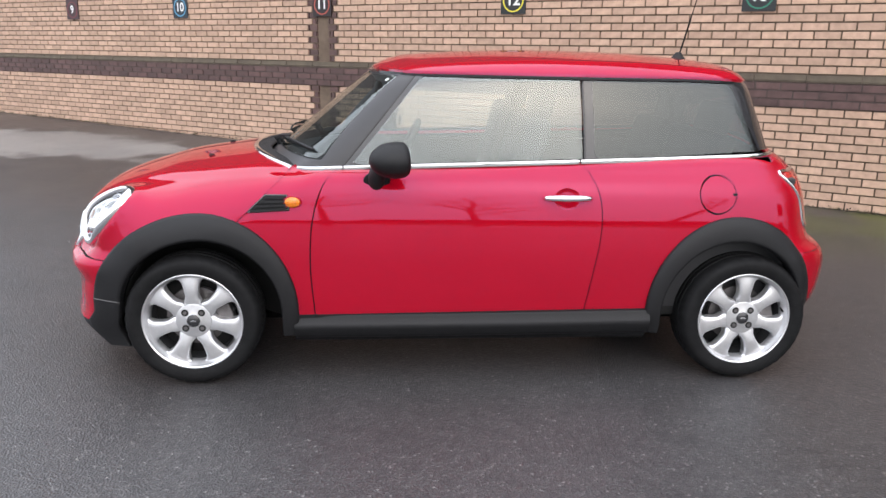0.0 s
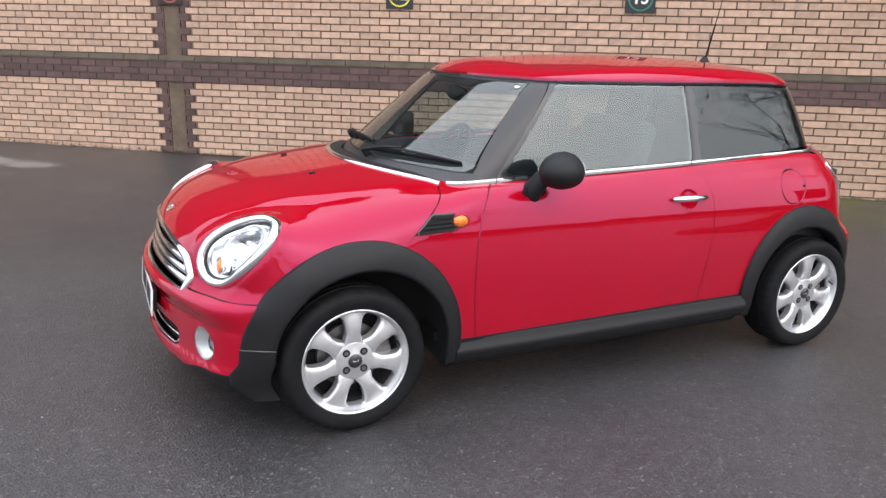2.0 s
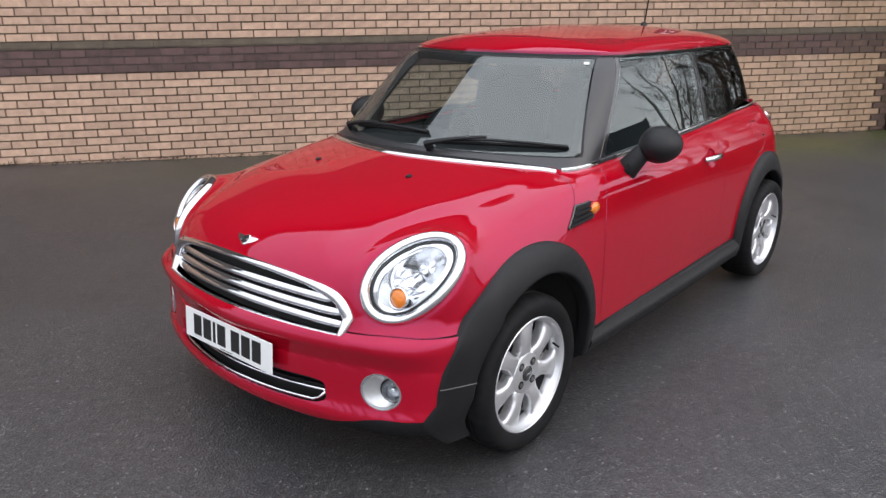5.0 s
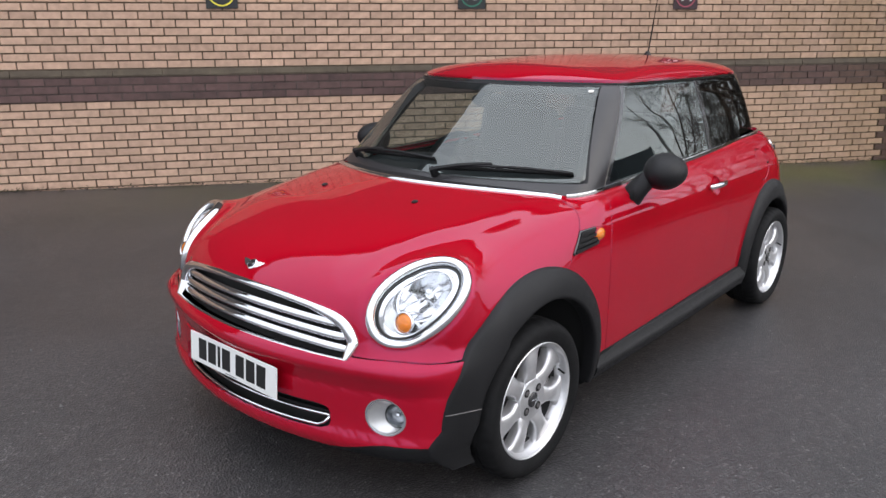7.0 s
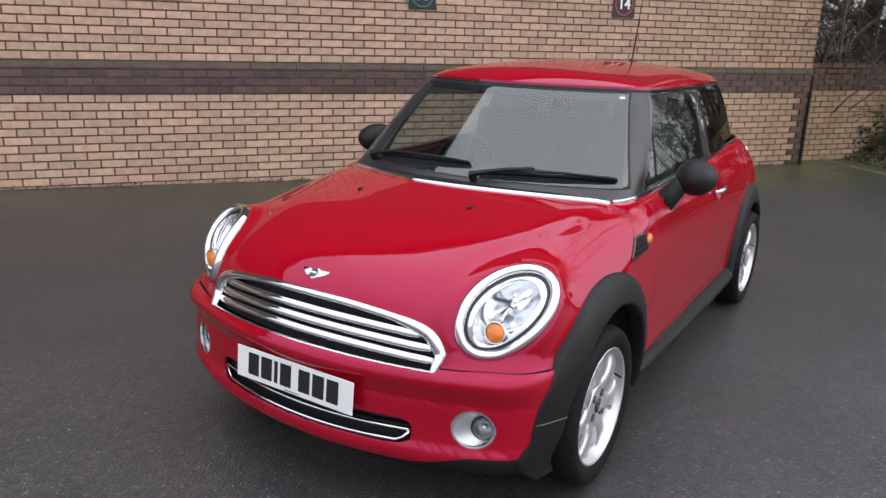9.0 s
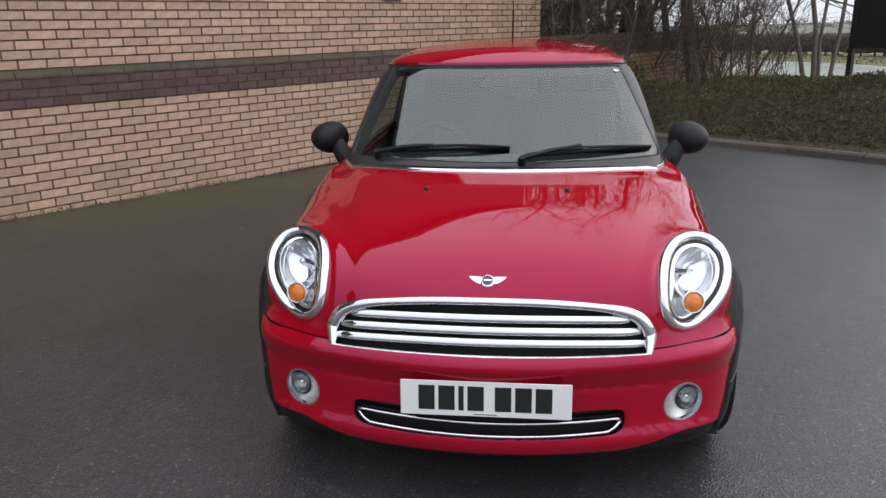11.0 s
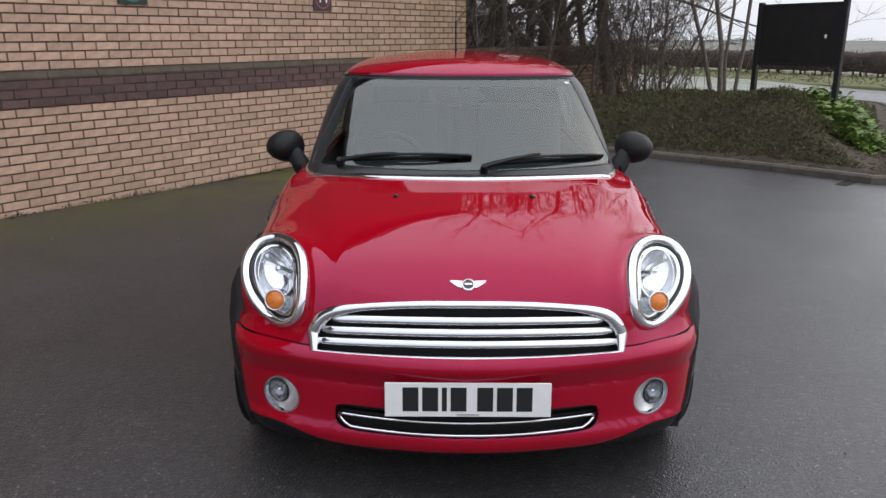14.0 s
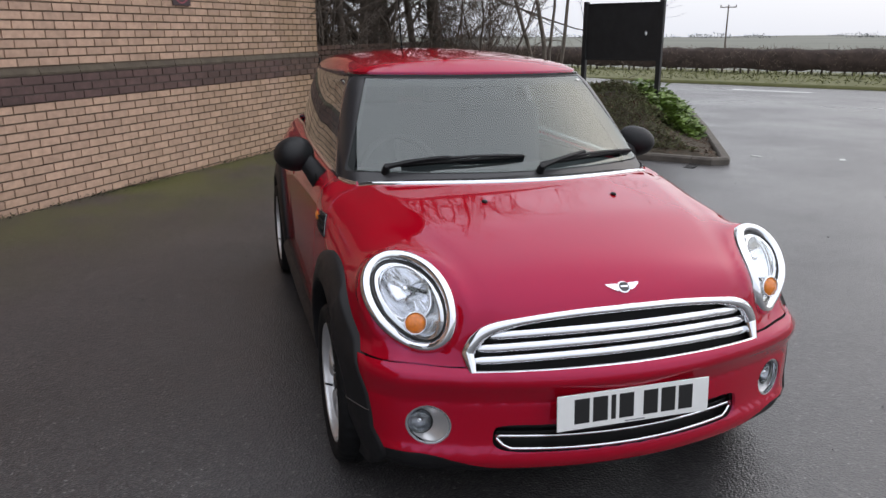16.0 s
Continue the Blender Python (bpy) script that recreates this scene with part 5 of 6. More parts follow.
boxes_mesh("brickwork", tan_boxes, TAN_ISLAND, wall, "stuff")
boxes_mesh("dark_brickwork", dark_boxes, DARK_ISLAND, wall, "stuff")
part("band_bedding", block(WALL_END - WALL_FAR, 0.02, 3 * BRICK_V, WALL @ pose((WALL_END + WALL_FAR) / 2, 0.005, BAND_LOW + 1.5 * BRICK_V)), mat("dark_mortar", (0.075, 0.055, 0.050), 0.95, vary=0.35, scale=5), wall)
# sloping plinth course on top of the band
P, F = [], []
u = WALL_FAR
while u < WALL_END:
    b = min(u + 0.43, WALL_END + 0.01)
    i = len(P)
    for c in (u + 0.003, b - 0.003):
        P += [(c, -0.012, BAND_TOP - BRICK_V + 0.004), (c, -0.012, BAND_TOP - BRICK_V + 0.022), (c, 0.010, BAND_TOP - 0.002), (c, 0.04, BAND_TOP - 0.002), (c, 0.04, BAND_TOP - BRICK_V + 0.004)]
    F += [(i + q, i + (q + 1) % 5, i + 5 + (q + 1) % 5, i + 5 + q) for q in range(5)] + [tuple(i + q for q in (4, 3, 2, 1, 0)), tuple(i + 5 + q for q in range(5))]
    u = b
ob = put("plinth_course", P, F, WEATHERED, wall, False)
ob.matrix_basis = WALL
brick_mesh = {}
for box in singles:
    w = round(box[1] - box[0], 3)
    if w not in brick_mesh:
        h = box[3] - box[2]
        e = 0.003
        V = [(0, 0.03, 0), (w, 0.03, 0), (w, 0.03, h), (0, 0.03, h), (e, 0, e), (w - e, 0, e), (w - e, 0, h - e), (e, 0, h - e)]
        F = [(4, 5, 6, 7), (0, 1, 5, 4), (1, 2, 6, 5), (2, 3, 7, 6), (3, 0, 4, 7)]
        me = bpy.data.meshes.new("brick")
        me.from_pydata(V, [], F)
        me.materials.append(TAN_SINGLE)
        brick_mesh[w] = me
    ob = new("brick", brick_mesh[w])
    ob.parent = wall
    ob.matrix_basis = WALL @ pose(box[0], box[4], box[2])
# low boundary wall going on past the building
bm = block(7.0, 0.22, 1.55, WALL @ pose(WALL_END + 3.5 + 0.01, 0.30 + 0.11, 0.45))
low_wall = tagged(part("wall_low", bm, MORTAR), "low tan brick garden wall with a dark band on top", "wall", kind="structure")
lt, ld = [], []
for k, z in enumerate(rows[:19]):
    u = WALL_END + 0.02 + (k % 2) * 0.106
    while u < WALL_END + 7.0:
        (ld if k >= 14 else lt).append((u + 0.0045, u + BRICK_U - 0.0045, z + 0.0045, z + BRICK_V - 0.0045, 0.288, 0.31))
        u += BRICK_U
part("joint_strip", block(0.030, 0.05, 1.36, WALL @ pose(WALL_END + 0.012, -0.004, 0.55), 0.006), INK, low_wall, "dark vertical joint between the walls")
boxes_mesh("brickwork", lt, TAN_ISLAND, low_wall, "stuff")
boxes_mesh("dark_brickwork", ld, DARK_ISLAND, low_wall, "stuff")

# ---- bay signs ----
SIGN_BLACK = mat("sign_black", (0.010, 0.012, 0.013), 0.35, vary=0.2, scale=10)
WHITE = mat("sign_white", (0.80, 0.80, 0.80), 0.5)
RINGS = {"9": (0.16, 0.02, 0.03), "10": (0.10, 0.32, 0.50), "11": (0.42, 0.09, 0.06), "12": (0.72, 0.62, 0.05), "13": (0.02, 0.16, 0.10), "14": (0.30, 0.05, 0.08)}
BACKS = {"9": (0.035, 0.010, 0.012), "10": (0.008, 0.016, 0.024), "11": (0.016, 0.009, 0.009), "14": (0.030, 0.010, 0.015)}
for txt, u in (("9", -9.10), ("10", -6.70), ("11", -4.205), ("12", -1.655), ("13", 0.742), ("14", 3.105)):
    w = 0.285
    at = WALL @ pose(u, -0.012, 1.838)
    backing = SIGN_BLACK if txt not in BACKS else mat("sign_back", BACKS[txt], 0.35, vary=0.2, scale=10)
    sign = part("bay_sign", block(w, 0.008, 0.42, pose(0, 0, 0.21), 0.002), backing, None)
    sign.matrix_basis = at
    tagged(sign, "black parking bay sign with a white number in a coloured ring", "sign", "bay signs")
    ringm = mat("sign_ring", RINGS[txt], 0.45)
    r = 0.112
    bm = sweep([(r * math.cos(t), -0.0055, 0.138 + r * math.sin(t)) for t in np.linspace(0, 2 * math.pi, 40, endpoint=False)], [(-0.007, -0.0008), (0.007, -0.0008), (0.007, 0.0008), (-0.007, 0.0008)], [(0, -1, 0)] * 40, closed=True)
    part("ring", bm, ringm, sign)
    fc = bpy.data.curves.new("number", "FONT")
    fc.body, fc.align_x, fc.align_y, fc.size, fc.extrude, fc.offset = txt, "CENTER", "CENTER", 0.160, 0.0006, 0.003
    fc.materials.append(WHITE)
    num = new("number", fc)
    num.parent = sign
    num.matrix_basis = pose(0, -0.006, 0.138, 90, 0, 0)
    for k in range(2):
        part("sign_bar", block(0.17 - 0.05 * k, 0.002, 0.022, pose(0, -0.005, 0.345 - 0.036 * k)), WHITE, sign)

# ---- kerb, bed, board ----
STONE = mat("kerb_concrete", (0.098, 0.084, 0.070), 0.85, vary=0.25, scale=9, bump=0.4, bump_scale=90, per_object=0.12)
SOIL = mat("soil", (0.038, 0.030, 0.020), 0.95, vary=0.5, scale=14, bump=1.0, bump_scale=30, color2=(0.070, 0.055, 0.034))
k1 = spline([(8.6, 0.15), (7.75, -0.62), (6.85, -1.65), (6.25, -2.75), (5.58, -3.55), (4.92, -4.25), (4.42, -4.70)], 8)
k2 = spline([(4.30, -4.80), (4.36, -4.96), (4.62, -5.13), (6.94, -6.52), (8.4, -7.38), (12.0, -9.40), (15.0, -10.95), (16.4, -11.1), (17.5, -10.0), (18.6, -7.5), (20.0, -4.0), (23.8, 0.0)], 8)
KERB = [Vector((p[0], p[1])) for p in k1 + k2]


def bed_dist(x, y):
    best = 9.0
    q = Vector((x, y))
    for a, b in zip(KERB, KERB[1:]):
        d = b - a
        t = max(0, min(1, (q - a).dot(d) / d.length_squared))
        best = min(best, (q - a - d * t).length)
    return best


def in_bed(x, y):
    poly = [(p.x, p.y) for p in KERB] + [(24, 8), (8.9, 4.0)]
    c = False
    for (x0, y0), (x1, y1) in zip(poly, poly[1:] + poly[:1]):
        if (y0 > y) != (y1 > y) and x < (x1 - x0) * (y - y0) / (y1 - y0) + x0:
            c = not c
    return c


def bed_z(x, y):
    d = bed_dist(x, y)
    t = min(1, max(0, (d - 0.12) / 1.6))
    hump = 0.26 * math.exp(-((x - 7.2) ** 2 + (y + 5.3) ** 2) / 1.3) * min(1, d / 0.7)
    n0 = noise.noise(Vector((x * 0.9, y * 0.9, 3)))
    fade = min(1, max(0.25, 1 - (x - 9.5) / 6))
    return 0.07 + hump + (0.46 + 0.14 * n0) * t * t * (3 - 2 * t) * fade + 0.02 * noise.noise(Vector((x * 4, y * 4, 1)))


kerb = tagged(new("kerb"), "grey concrete kerb stones round the planted bed", "kerb", kind="structure")
prof = [(-0.062, -0.10), (-0.062, 0.072), (-0.048, 0.090), (0.040, 0.090), (0.062, 0.066), (0.062, -0.10)]
length = [0.0]
for a, b in zip(KERB, KERB[1:]):
    length.append(length[-1] + (b - a).length)


def along(s):
    i = max(j for j in range(len(length) - 1) if length[j] <= s + 1e-9)
    t = (s - length[i]) / max(length[i + 1] - length[i], 1e-6)
    p = KERB[i].lerp(KERB[i + 1], min(t, 1))
    return (p.x, p.y, rise(p.x, p.y) * 0.4)


s = 0.0
while s < length[-1] - 1.0:
    path = [along(s + 0.004 + (0.90 - 0.008) * t) for t in np.linspace(0, 1, 5)]
    stone = part("kerb_stone", sweep(path, prof), STONE, kerb)
    s += 0.90
P, F, idx = [], [], {}
gx, gy = np.arange(4.2, 24.0, 0.25), np.arange(-15.5, 3.8, 0.25)
for i, x in enumerate(gx):
    for j, y in enumerate(gy):
        if in_bed(x, y) or bed_dist(x, y) < 0.2:
            idx[i, j] = len(P)
            P.append((x, y, bed_z(x, y) if in_bed(x, y) and bed_dist(x, y) > 0.05 else -0.09))
for (i, j) in idx:
    if all(q in idx for q in ((i + 1, j), (i, j + 1), (i + 1, j + 1))):
        F.append((idx[i, j], idx[i + 1, j], idx[i + 1, j + 1], idx[i, j + 1]))
tagged(put("planting_bed", P, F, SOIL), "dark soil bed behind the kerb", "bed", kind="structure")


def leaf_cloud(name, spots, size, material, seed, label, category, blade=2.0, tilt=0.9):
    """Many single bent leaves; spots: places."""
    r = random.Random(seed)
    V, F = [], []
    for p in spots:
        L = size * r.uniform(0.6, 1.3)
        w = L / blade
        yaw, el = r.uniform(0, 2 * math.pi), r.uniform(-0.2, tilt)
        d = Vector((math.cos(yaw) * math.cos(el), math.sin(yaw) * math.cos(el), math.sin(el)))
        sd = d.cross(Vector((r.uniform(-0.5, 0.5), r.uniform(-0.5, 0.5), 1))).normalized()
        up = sd.cross(d)
        i = len(V)
        b = Vector(p)
        V += [b, b + d * L * 0.5 + sd * w * 0.5 + up * L * 0.06, b + d * L - up * L * 0.08, b + d * L * 0.5 - sd * w * 0.5 + up * L * 0.06]
        F += [(i, i + 1, i + 2), (i, i + 2, i + 3)]
    ob = put(name, V, F, material, None, False)
    return tagged(ob, label, category, kind="stuff")


LEAF_DULL = mat("dull_leaf", (0.112, 0.116, 0.052), 0.7, per_island=0.32, vary=0.2, scale=4)
LEAF_BROWN = mat("dead_leaf", (0.085, 0.045, 0.024), 0.8, per_island=0.5)
LEAF_BRIGHT = mat("bright_leaf", (0.125, 0.190, 0.036), 0.45, per_island=0.4, vary=0.2, scale=6)
LEAF_IVY = mat("ivy_leaf", (0.022, 0.040, 0.014), 0.4, per_island=0.5)
TWIG = mat("twig", (0.115, 0.084, 0.062), 0.85, per_island=0.3, vary=0.2, scale=20)
r = random.Random(11)
spots, brown, litter = [], [], []
while len(spots) < 84000:
    x, y = r.uniform(4.4, 18.0), r.uniform(-10.8, 3.0)
    if not in_bed(x, y):
        continue
    d = bed_dist(x, y)
    if d < 0.35 or (x < 6.0 and y < -4.9) or r.random() < (x - 7.5) / 8:
        continue
    h = 0.17 * min(1, (d - 0.3) / 0.7) * (0.6 + 0.6 * noise.noise(Vector((x * 2.2, y * 2.2, 7))))
    p = (x, y, bed_z(x, y) + max(0.0, h) * r.random() ** 0.4 + 0.01)
    (brown if r.random() < 0.20 else spots).append(p)
leaf_cloud("ground_cover", spots, 0.066, LEAF_DULL, 1, "dull green spreading ground-cover shrub", "shrub", 4.6, 1.1)
leaf_cloud("withered_shoots", brown, 0.060, LEAF_BROWN, 2, "brown withered shoots among the ground cover", "shrub", 4.0, 1.2)
while len(litter) < 3600:
    x, y = r.uniform(4.2, 10.0), r.uniform(-8.0, 2.5)
    if in_bed(x, y) and bed_dist(x, y) > 0.10 and (bed_dist(x, y) < 0.8 or (x < 6.2 and y < -4.6)):
        litter.append((x, y, bed_z(x, y) + 0.006))
leaf_cloud("leaf_litter", litter, 0.045, LEAF_BROWN, 3, "fallen brown leaves on the soil", "leaves", 1.6, 0.25)


def bright_clump(x, y, rad, h, n, seed):
    q = random.Random(seed)
    pts = []
    for _ in range(n):
        a, d = q.uniform(0, 6.283), rad * math.sqrt(q.random())
        px, py = x + d * math.cos(a), y + d * math.sin(a)
        pts.append((px, py, bed_z(px, py) + h * (1 - (d / rad) ** 2) * q.uniform(0.35, 1.0)))
    ob = leaf_cloud("leafy_plant", pts, 0.115, LEAF_BRIGHT, seed, "bright green broad-leaved plant clump in the bed", "plant", 1.45, 0.7)
    ob["kind"] = "thing"
    del ob["kind"]
    return tagged(ob, group="leafy plants")


for i, (x, y, rad, h, n) in enumerate(((6.55, -5.62, 0.45, 0.36, 620), (6.95, -5.90, 0.42, 0.36, 560), (6.35, -5.35, 0.36, 0.30, 420), (7.35, -5.85, 0.42, 0.36, 520), (7.05, -5.40, 0.38, 0.30, 420), (7.75, -6.20, 0.42, 0.32, 420), (6.10, -5.45, 0.28, 0.20, 260))):
    bright_clump(x, y, rad, h, n, 40 + i)
# evergreen shrubs by the low wall
for i, (x, y, rad, h, n) in enumerate(((8.9, -0.75, 0.60, 0.75, 1500), (9.9, -1.5, 0.7, 0.65, 1500), (10.6, -0.6, 0.8, 0.85, 1500))):
    q = random.Random(70 + i)
    pts = []
    for _ in range(n):
        v = Vector((q.gauss(0, 1), q.gauss(0, 1), abs(q.gauss(0, 1)))).normalized() * q.uniform(0.55, 1.0)
        pts.append((x + v.x * rad, y + v.y * rad, bed_z(x, y) + v.z * h))
    ob = leaf_cloud("evergreen_bush", pts, 0.075, LEAF_IVY, 70 + i, "dark evergreen bush beside the low wall", "bush", 1.8, 0.9)
    del ob["kind"]
    tagged(ob, group="evergreen bushes")

BOARD = mat("board_black", (0.010, 0.010, 0.011), 0.55, vary=0.5, scale=5, bump=0.1, bump_scale=40)
a, b = Vector((6.96, -5.52)), Vector((8.05, -4.78))
mid, d = (a + b) / 2, (b - a)
ang = math.degrees(math.atan2(d.y, d.x))
board = tagged(new("sign_board"), "blank black sign board on two black posts", "sign")
board.matrix_basis = pose(mid.x, mid.y, bed_z(mid.x, mid.y) - 0.1, 0, 0, ang)
zb = bed_z(mid.x, mid.y) - 0.1
part("panel", block(d.length - 0.08, 0.03, 0.86, pose(0, 0, 1.645 - zb), 0.006), BOARD, board)
part("panel_frame", block(d.length - 0.06, 0.05, 0.03, pose(0, 0, 2.075 - zb), 0.004), BOARD, board)
part("panel_frame", block(d.length - 0.06, 0.05, 0.03, pose(0, 0, 1.215 - zb), 0.004), BOARD, board)
for s in (-1, 1):
    part("post", block(0.075, 0.075, 2.12 - zb + 0.3, pose(s * d.length / 2, 0, (2.12 - zb) / 2 - 0.15), 0.008), BOARD, board)
r = random.Random(5)
part("bird_mark", ball(1.0, 0.02, 0.004, 0.03, pose(-0.42, 0.018, 1.62 - zb), 8, 6), WHITE, board)
grate = tagged(new("gully_grate"), "dark iron gully grate set beside the kerb", "drain")
grate.matrix_basis = pose(4.33, -4.46, 0.009 + rise(4.33, -4.46), 0, 0, 134)
IRON = mat("cast_iron", (0.03, 0.028, 0.027), 0.6, 0.5, vary=0.3, scale=20)
part("grate_frame", block(0.38, 0.11, 0.012, pose(0, 0, -0.012), 0.002), SHADOW, grate)
for i in range(7):
    part("grate_bar", block(0.026, 0.13, 0.012, pose(-0.177 + 0.059 * i, 0, -0.008), 0.002), IRON, grate)

# ---- trees ----
BARK = mat("bark", (0.115, 0.092, 0.074), 0.9, vary=0.4, scale=12, bump=0.8, bump_scale=40)
BARK_PALE = mat("pale_bark", (0.15, 0.125, 0.10), 0.85, vary=0.35, scale=10, bump=0.5, bump_scale=40)


def tube_into(V, F, pts, radii, k):
    n = len(pts)
    base = len(V)
    ref = Vector((0.31, 0.52, 0.79))
    for i, p in enumerate(pts):
        t = (pts[min(i + 1, n - 1)] - pts[max(i - 1, 0)]).normalized()
        a = t.cross(ref)
        if a.length < 1e-3:
            a = t.cross(Vector((1, 0, 0)))
        a.normalize()
        b = t.cross(a)
        for j in range(k):
            w = 2 * math.pi * j / k
            V.append(p + (a * math.cos(w) + b * math.sin(w)) * radii[i])
    for i in range(n - 1):
        for j in range(k):
            F.append((base + i * k + j, base + i * k + (j + 1) % k, base + (i + 1) * k + (j + 1) % k, base + (i + 1) * k + j))


def bare_tree(x, y, height, radius, seed, bark=None, lean=(0, 0), kids=(14, 8, 6), spread=0.9, label="bare winter tree with many fine twigs", ivy=0, first=0.25, name="tree"):
    q = random.Random(seed)
    z = bed_z(x, y) - 0.05 if in_bed(x, y) else rise(x, y) - 0.05
    root = tagged(new(name), label, "tree", "bare trees")
    root.matrix_basis = pose(x, y, z)
    TV, TF, CV, CF = [], [], [], []
    trunk_line = []

    def grow(p, d, length, r0, level):
        n = (7, 6, 5, 4)[level]
        pts, rad = [p], [r0]
        for i in range(n):
            wob = (0.10, 0.22, 0.30, 0.35)[level]
            d = (d + Vector((q.gauss(0, wob), q.gauss(0, wob), q.gauss(0, wob * 0.6) + (0.05, 0.10, 0.08, 0.04)[level]))).normalized()
            p = p + d * length / n
            pts.append(p)
            rad.append(max(0.0035, r0 * (1 - 0.80 * (i + 1) / n)))
        if level == 0:
            tube_into(TV, TF, pts, rad, 8)
            trunk_line.extend(pts)
        else:
            tube_into(CV, CF, pts, rad, (8, 5, 4, 3)[level])
        if level < 3:
            for c in range(kids[level]):
                t = q.uniform(first if level == 0 else 0.2, 1.0)
                i = min(int(t * n), n - 1)
                base = pts[i].lerp(pts[i + 1], t * n - i)
                ax = Vector((q.gauss(0, 1), q.gauss(0, 1), q.gauss(0, 0.5))).normalized()
                side = (d * (1 - spread * 0.55) + ax * spread).normalized()
                rr = rad[i] * q.uniform(0.35, 0.62)
                grow(base, side, length * q.uniform(0.32, 0.55) * (1.15 - 0.5 * t), max(rr, 0.005), level + 1)
    grow(Vector((0, 0, 0)), Vector((lean[0], lean[1], 1)).normalized(), height, radius, 0)
    put("trunk", TV, TF, bark or BARK, root)
    put("crown", CV, CF, bark or BARK, root, True)
    if ivy:
        pts = []
        for _ in range(ivy):
            i = q.randrange(len(trunk_line) - 3)
            p = trunk_line[i].lerp(trunk_line[i + 1], q.random())
            v = Vector((q.gauss(0, 1), q.gauss(0, 1), 0)).normalized() * (radius + abs(q.gauss(0.03, 0.10)))
            pts.append(p + v)
        ob = leaf_cloud("ivy", pts, 0.085, LEAF_IVY, seed, "", "", 1.3, 0.3)
        for key in ("category", "label", "kind"):
            if key in ob:
                del ob[key]
        ob.parent = root
    return root


bare_tree(10.3, -3.05, 10.8, 0.13, 1, ivy=1400, first=0.12)
bare_tree(11.6, -1.9, 12.2, 0.15, 2, ivy=900, first=0.10)
bare_tree(12.6, -2.6, 12.2, 0.12, 3, first=0.12)
bare_tree(13.2, -1.2, 12.8, 0.15, 4, ivy=700, first=0.10)
bare_tree(12.0, -0.2, 11.5, 0.16, 5, first=0.10)
bare_tree(14.8, -2.4, 12.2, 0.17, 6, first=0.12)
bare_tree(15.5, -0.6, 12.2, 0.17, 7, first=0.10)
for i, (x, y, k) in enumerate(((9.7, -1.15, 0.085), (10.6, -1.55, 0.10), (11.0, -0.75, 0.085), (11.5, -2.75, 0.08), (13.8, -2.9, 0.09), (10.9, 0.5, 0.10), (12.3, 1.1, 0.10))):
    bare_tree(x, y, 7.5, k, 60 + i, lean=(0.05 * (i % 3 - 1), 0.04), kids=(14, 9, 6), first=0.12)
bare_tree(10.05, -4.88, 7.0, 0.042, 8, BARK_PALE, (0.03, 0.02), (9, 5, 4), first=0.3)
bare_tree(10.15, -5.02, 7.5, 0.048, 9, BARK_PALE, (0.10, 0.03), (9, 5, 4), first=0.3)
bare_tree(10.0, -5.20, 7.0, 0.038, 10, BARK_PALE, (0.06, -0.05), (9, 5, 4), first=0.3)
bare_tree(9.85, -5.00, 6.0, 0.034, 11, BARK_PALE, (0.08, 0.05), (9, 5, 4), first=0.35)
for i, (x, y) in enumerate(((9.6, -3.5), (10.0, -3.9), (9.9, -2.6), (10.8, -4.1), (11.1, -3.3), (9.2, -1.6), (10.4, -1.2), (11.9, -3.8), (13.0, -4.0), (9.5, -0.9), (12.4, -1.4), (13.6, -2.2), (11.2, -2.4), (10.7, -2.2), (14.2, -0.9), (12.8, -3.2))):
    q = random.Random(200 + i)
    bare_tree(x, y, q.uniform(3.2, 4.8), 0.028, 100 + i, BARK, (q.uniform(-0.35, 0.35), q.uniform(-0.45, 0.2)), (12, 7, 5), 0.7, "bare multi-stemmed shrub with arching twigs", first=0.05)
bare_tree(8.35, -0.30, 3.6, 0.035, 150, BARK, (-0.45, 0.12), (12, 7, 5), 0.8, "bare multi-stemmed shrub with arching twigs", first=0.05)
bare_tree(8.8, 0.1, 4.2, 0.04, 151, BARK, (-0.30, -0.1), (12, 7, 5), 0.8, "bare multi-stemmed shrub with arching twigs", first=0.05)
# thicket of thin arching stems under and between the trees
V, Fh = [], []
q = random.Random(77)
for i in range(1800):
    x, y = (q.uniform(9.0, 16.5), q.uniform(-3.6, 2.6)) if i < 800 else (q.uniform(9.0, 14.0), q.uniform(-0.7, 2.2))
    if q.random() < 0.10:
        x, y = q.uniform(9.6, 13.0), q.uniform(-4.8, -3.2)
    if x * math.cos(TH) + y * math.sin(TH) < WALL_END + 0.3 and wall_dist(x, y) > WD - 0.3 or abs(wall_dist(x, y) - WD - 0.41) < 0.35:
        continue
    p = Vector((x, y, (bed_z(x, y) if in_bed(x, y) else rise(x, y)) - 0.03))
    d = Vector((q.gauss(0, 0.35), q.gauss(0, 0.35), 1)).normalized()
    length, r0 = q.uniform(0.7, 3.0) + (1.0 if i >= 800 else 0), q.uniform(0.004, 0.010)
    pts = [p]
    for k in range(6):
        d = (d + Vector((q.gauss(0, 0.17), q.gauss(0, 0.17), -0.06 * k + 0.05))).normalized()
        pts.append(pts[-1] + d * length / 6)
    tube_into(V, Fh, pts, [r0 * (1 - 0.13 * k) for k in range(7)], 3)
    for k in range(5):
        j = q.randrange(2, 6)
        e = (d + Vector((q.gauss(0, 0.9), q.gauss(0, 0.9), q.gauss(0.2, 0.5)))).normalized() * length * q.uniform(0.10, 0.25)
        tube_into(V, Fh, [pts[j], pts[j] + e * 0.5 + Vector((0, 0, 0.03)), pts[j] + e], [r0 * 0.55, r0 * 0.4, r0 * 0.2], 3)
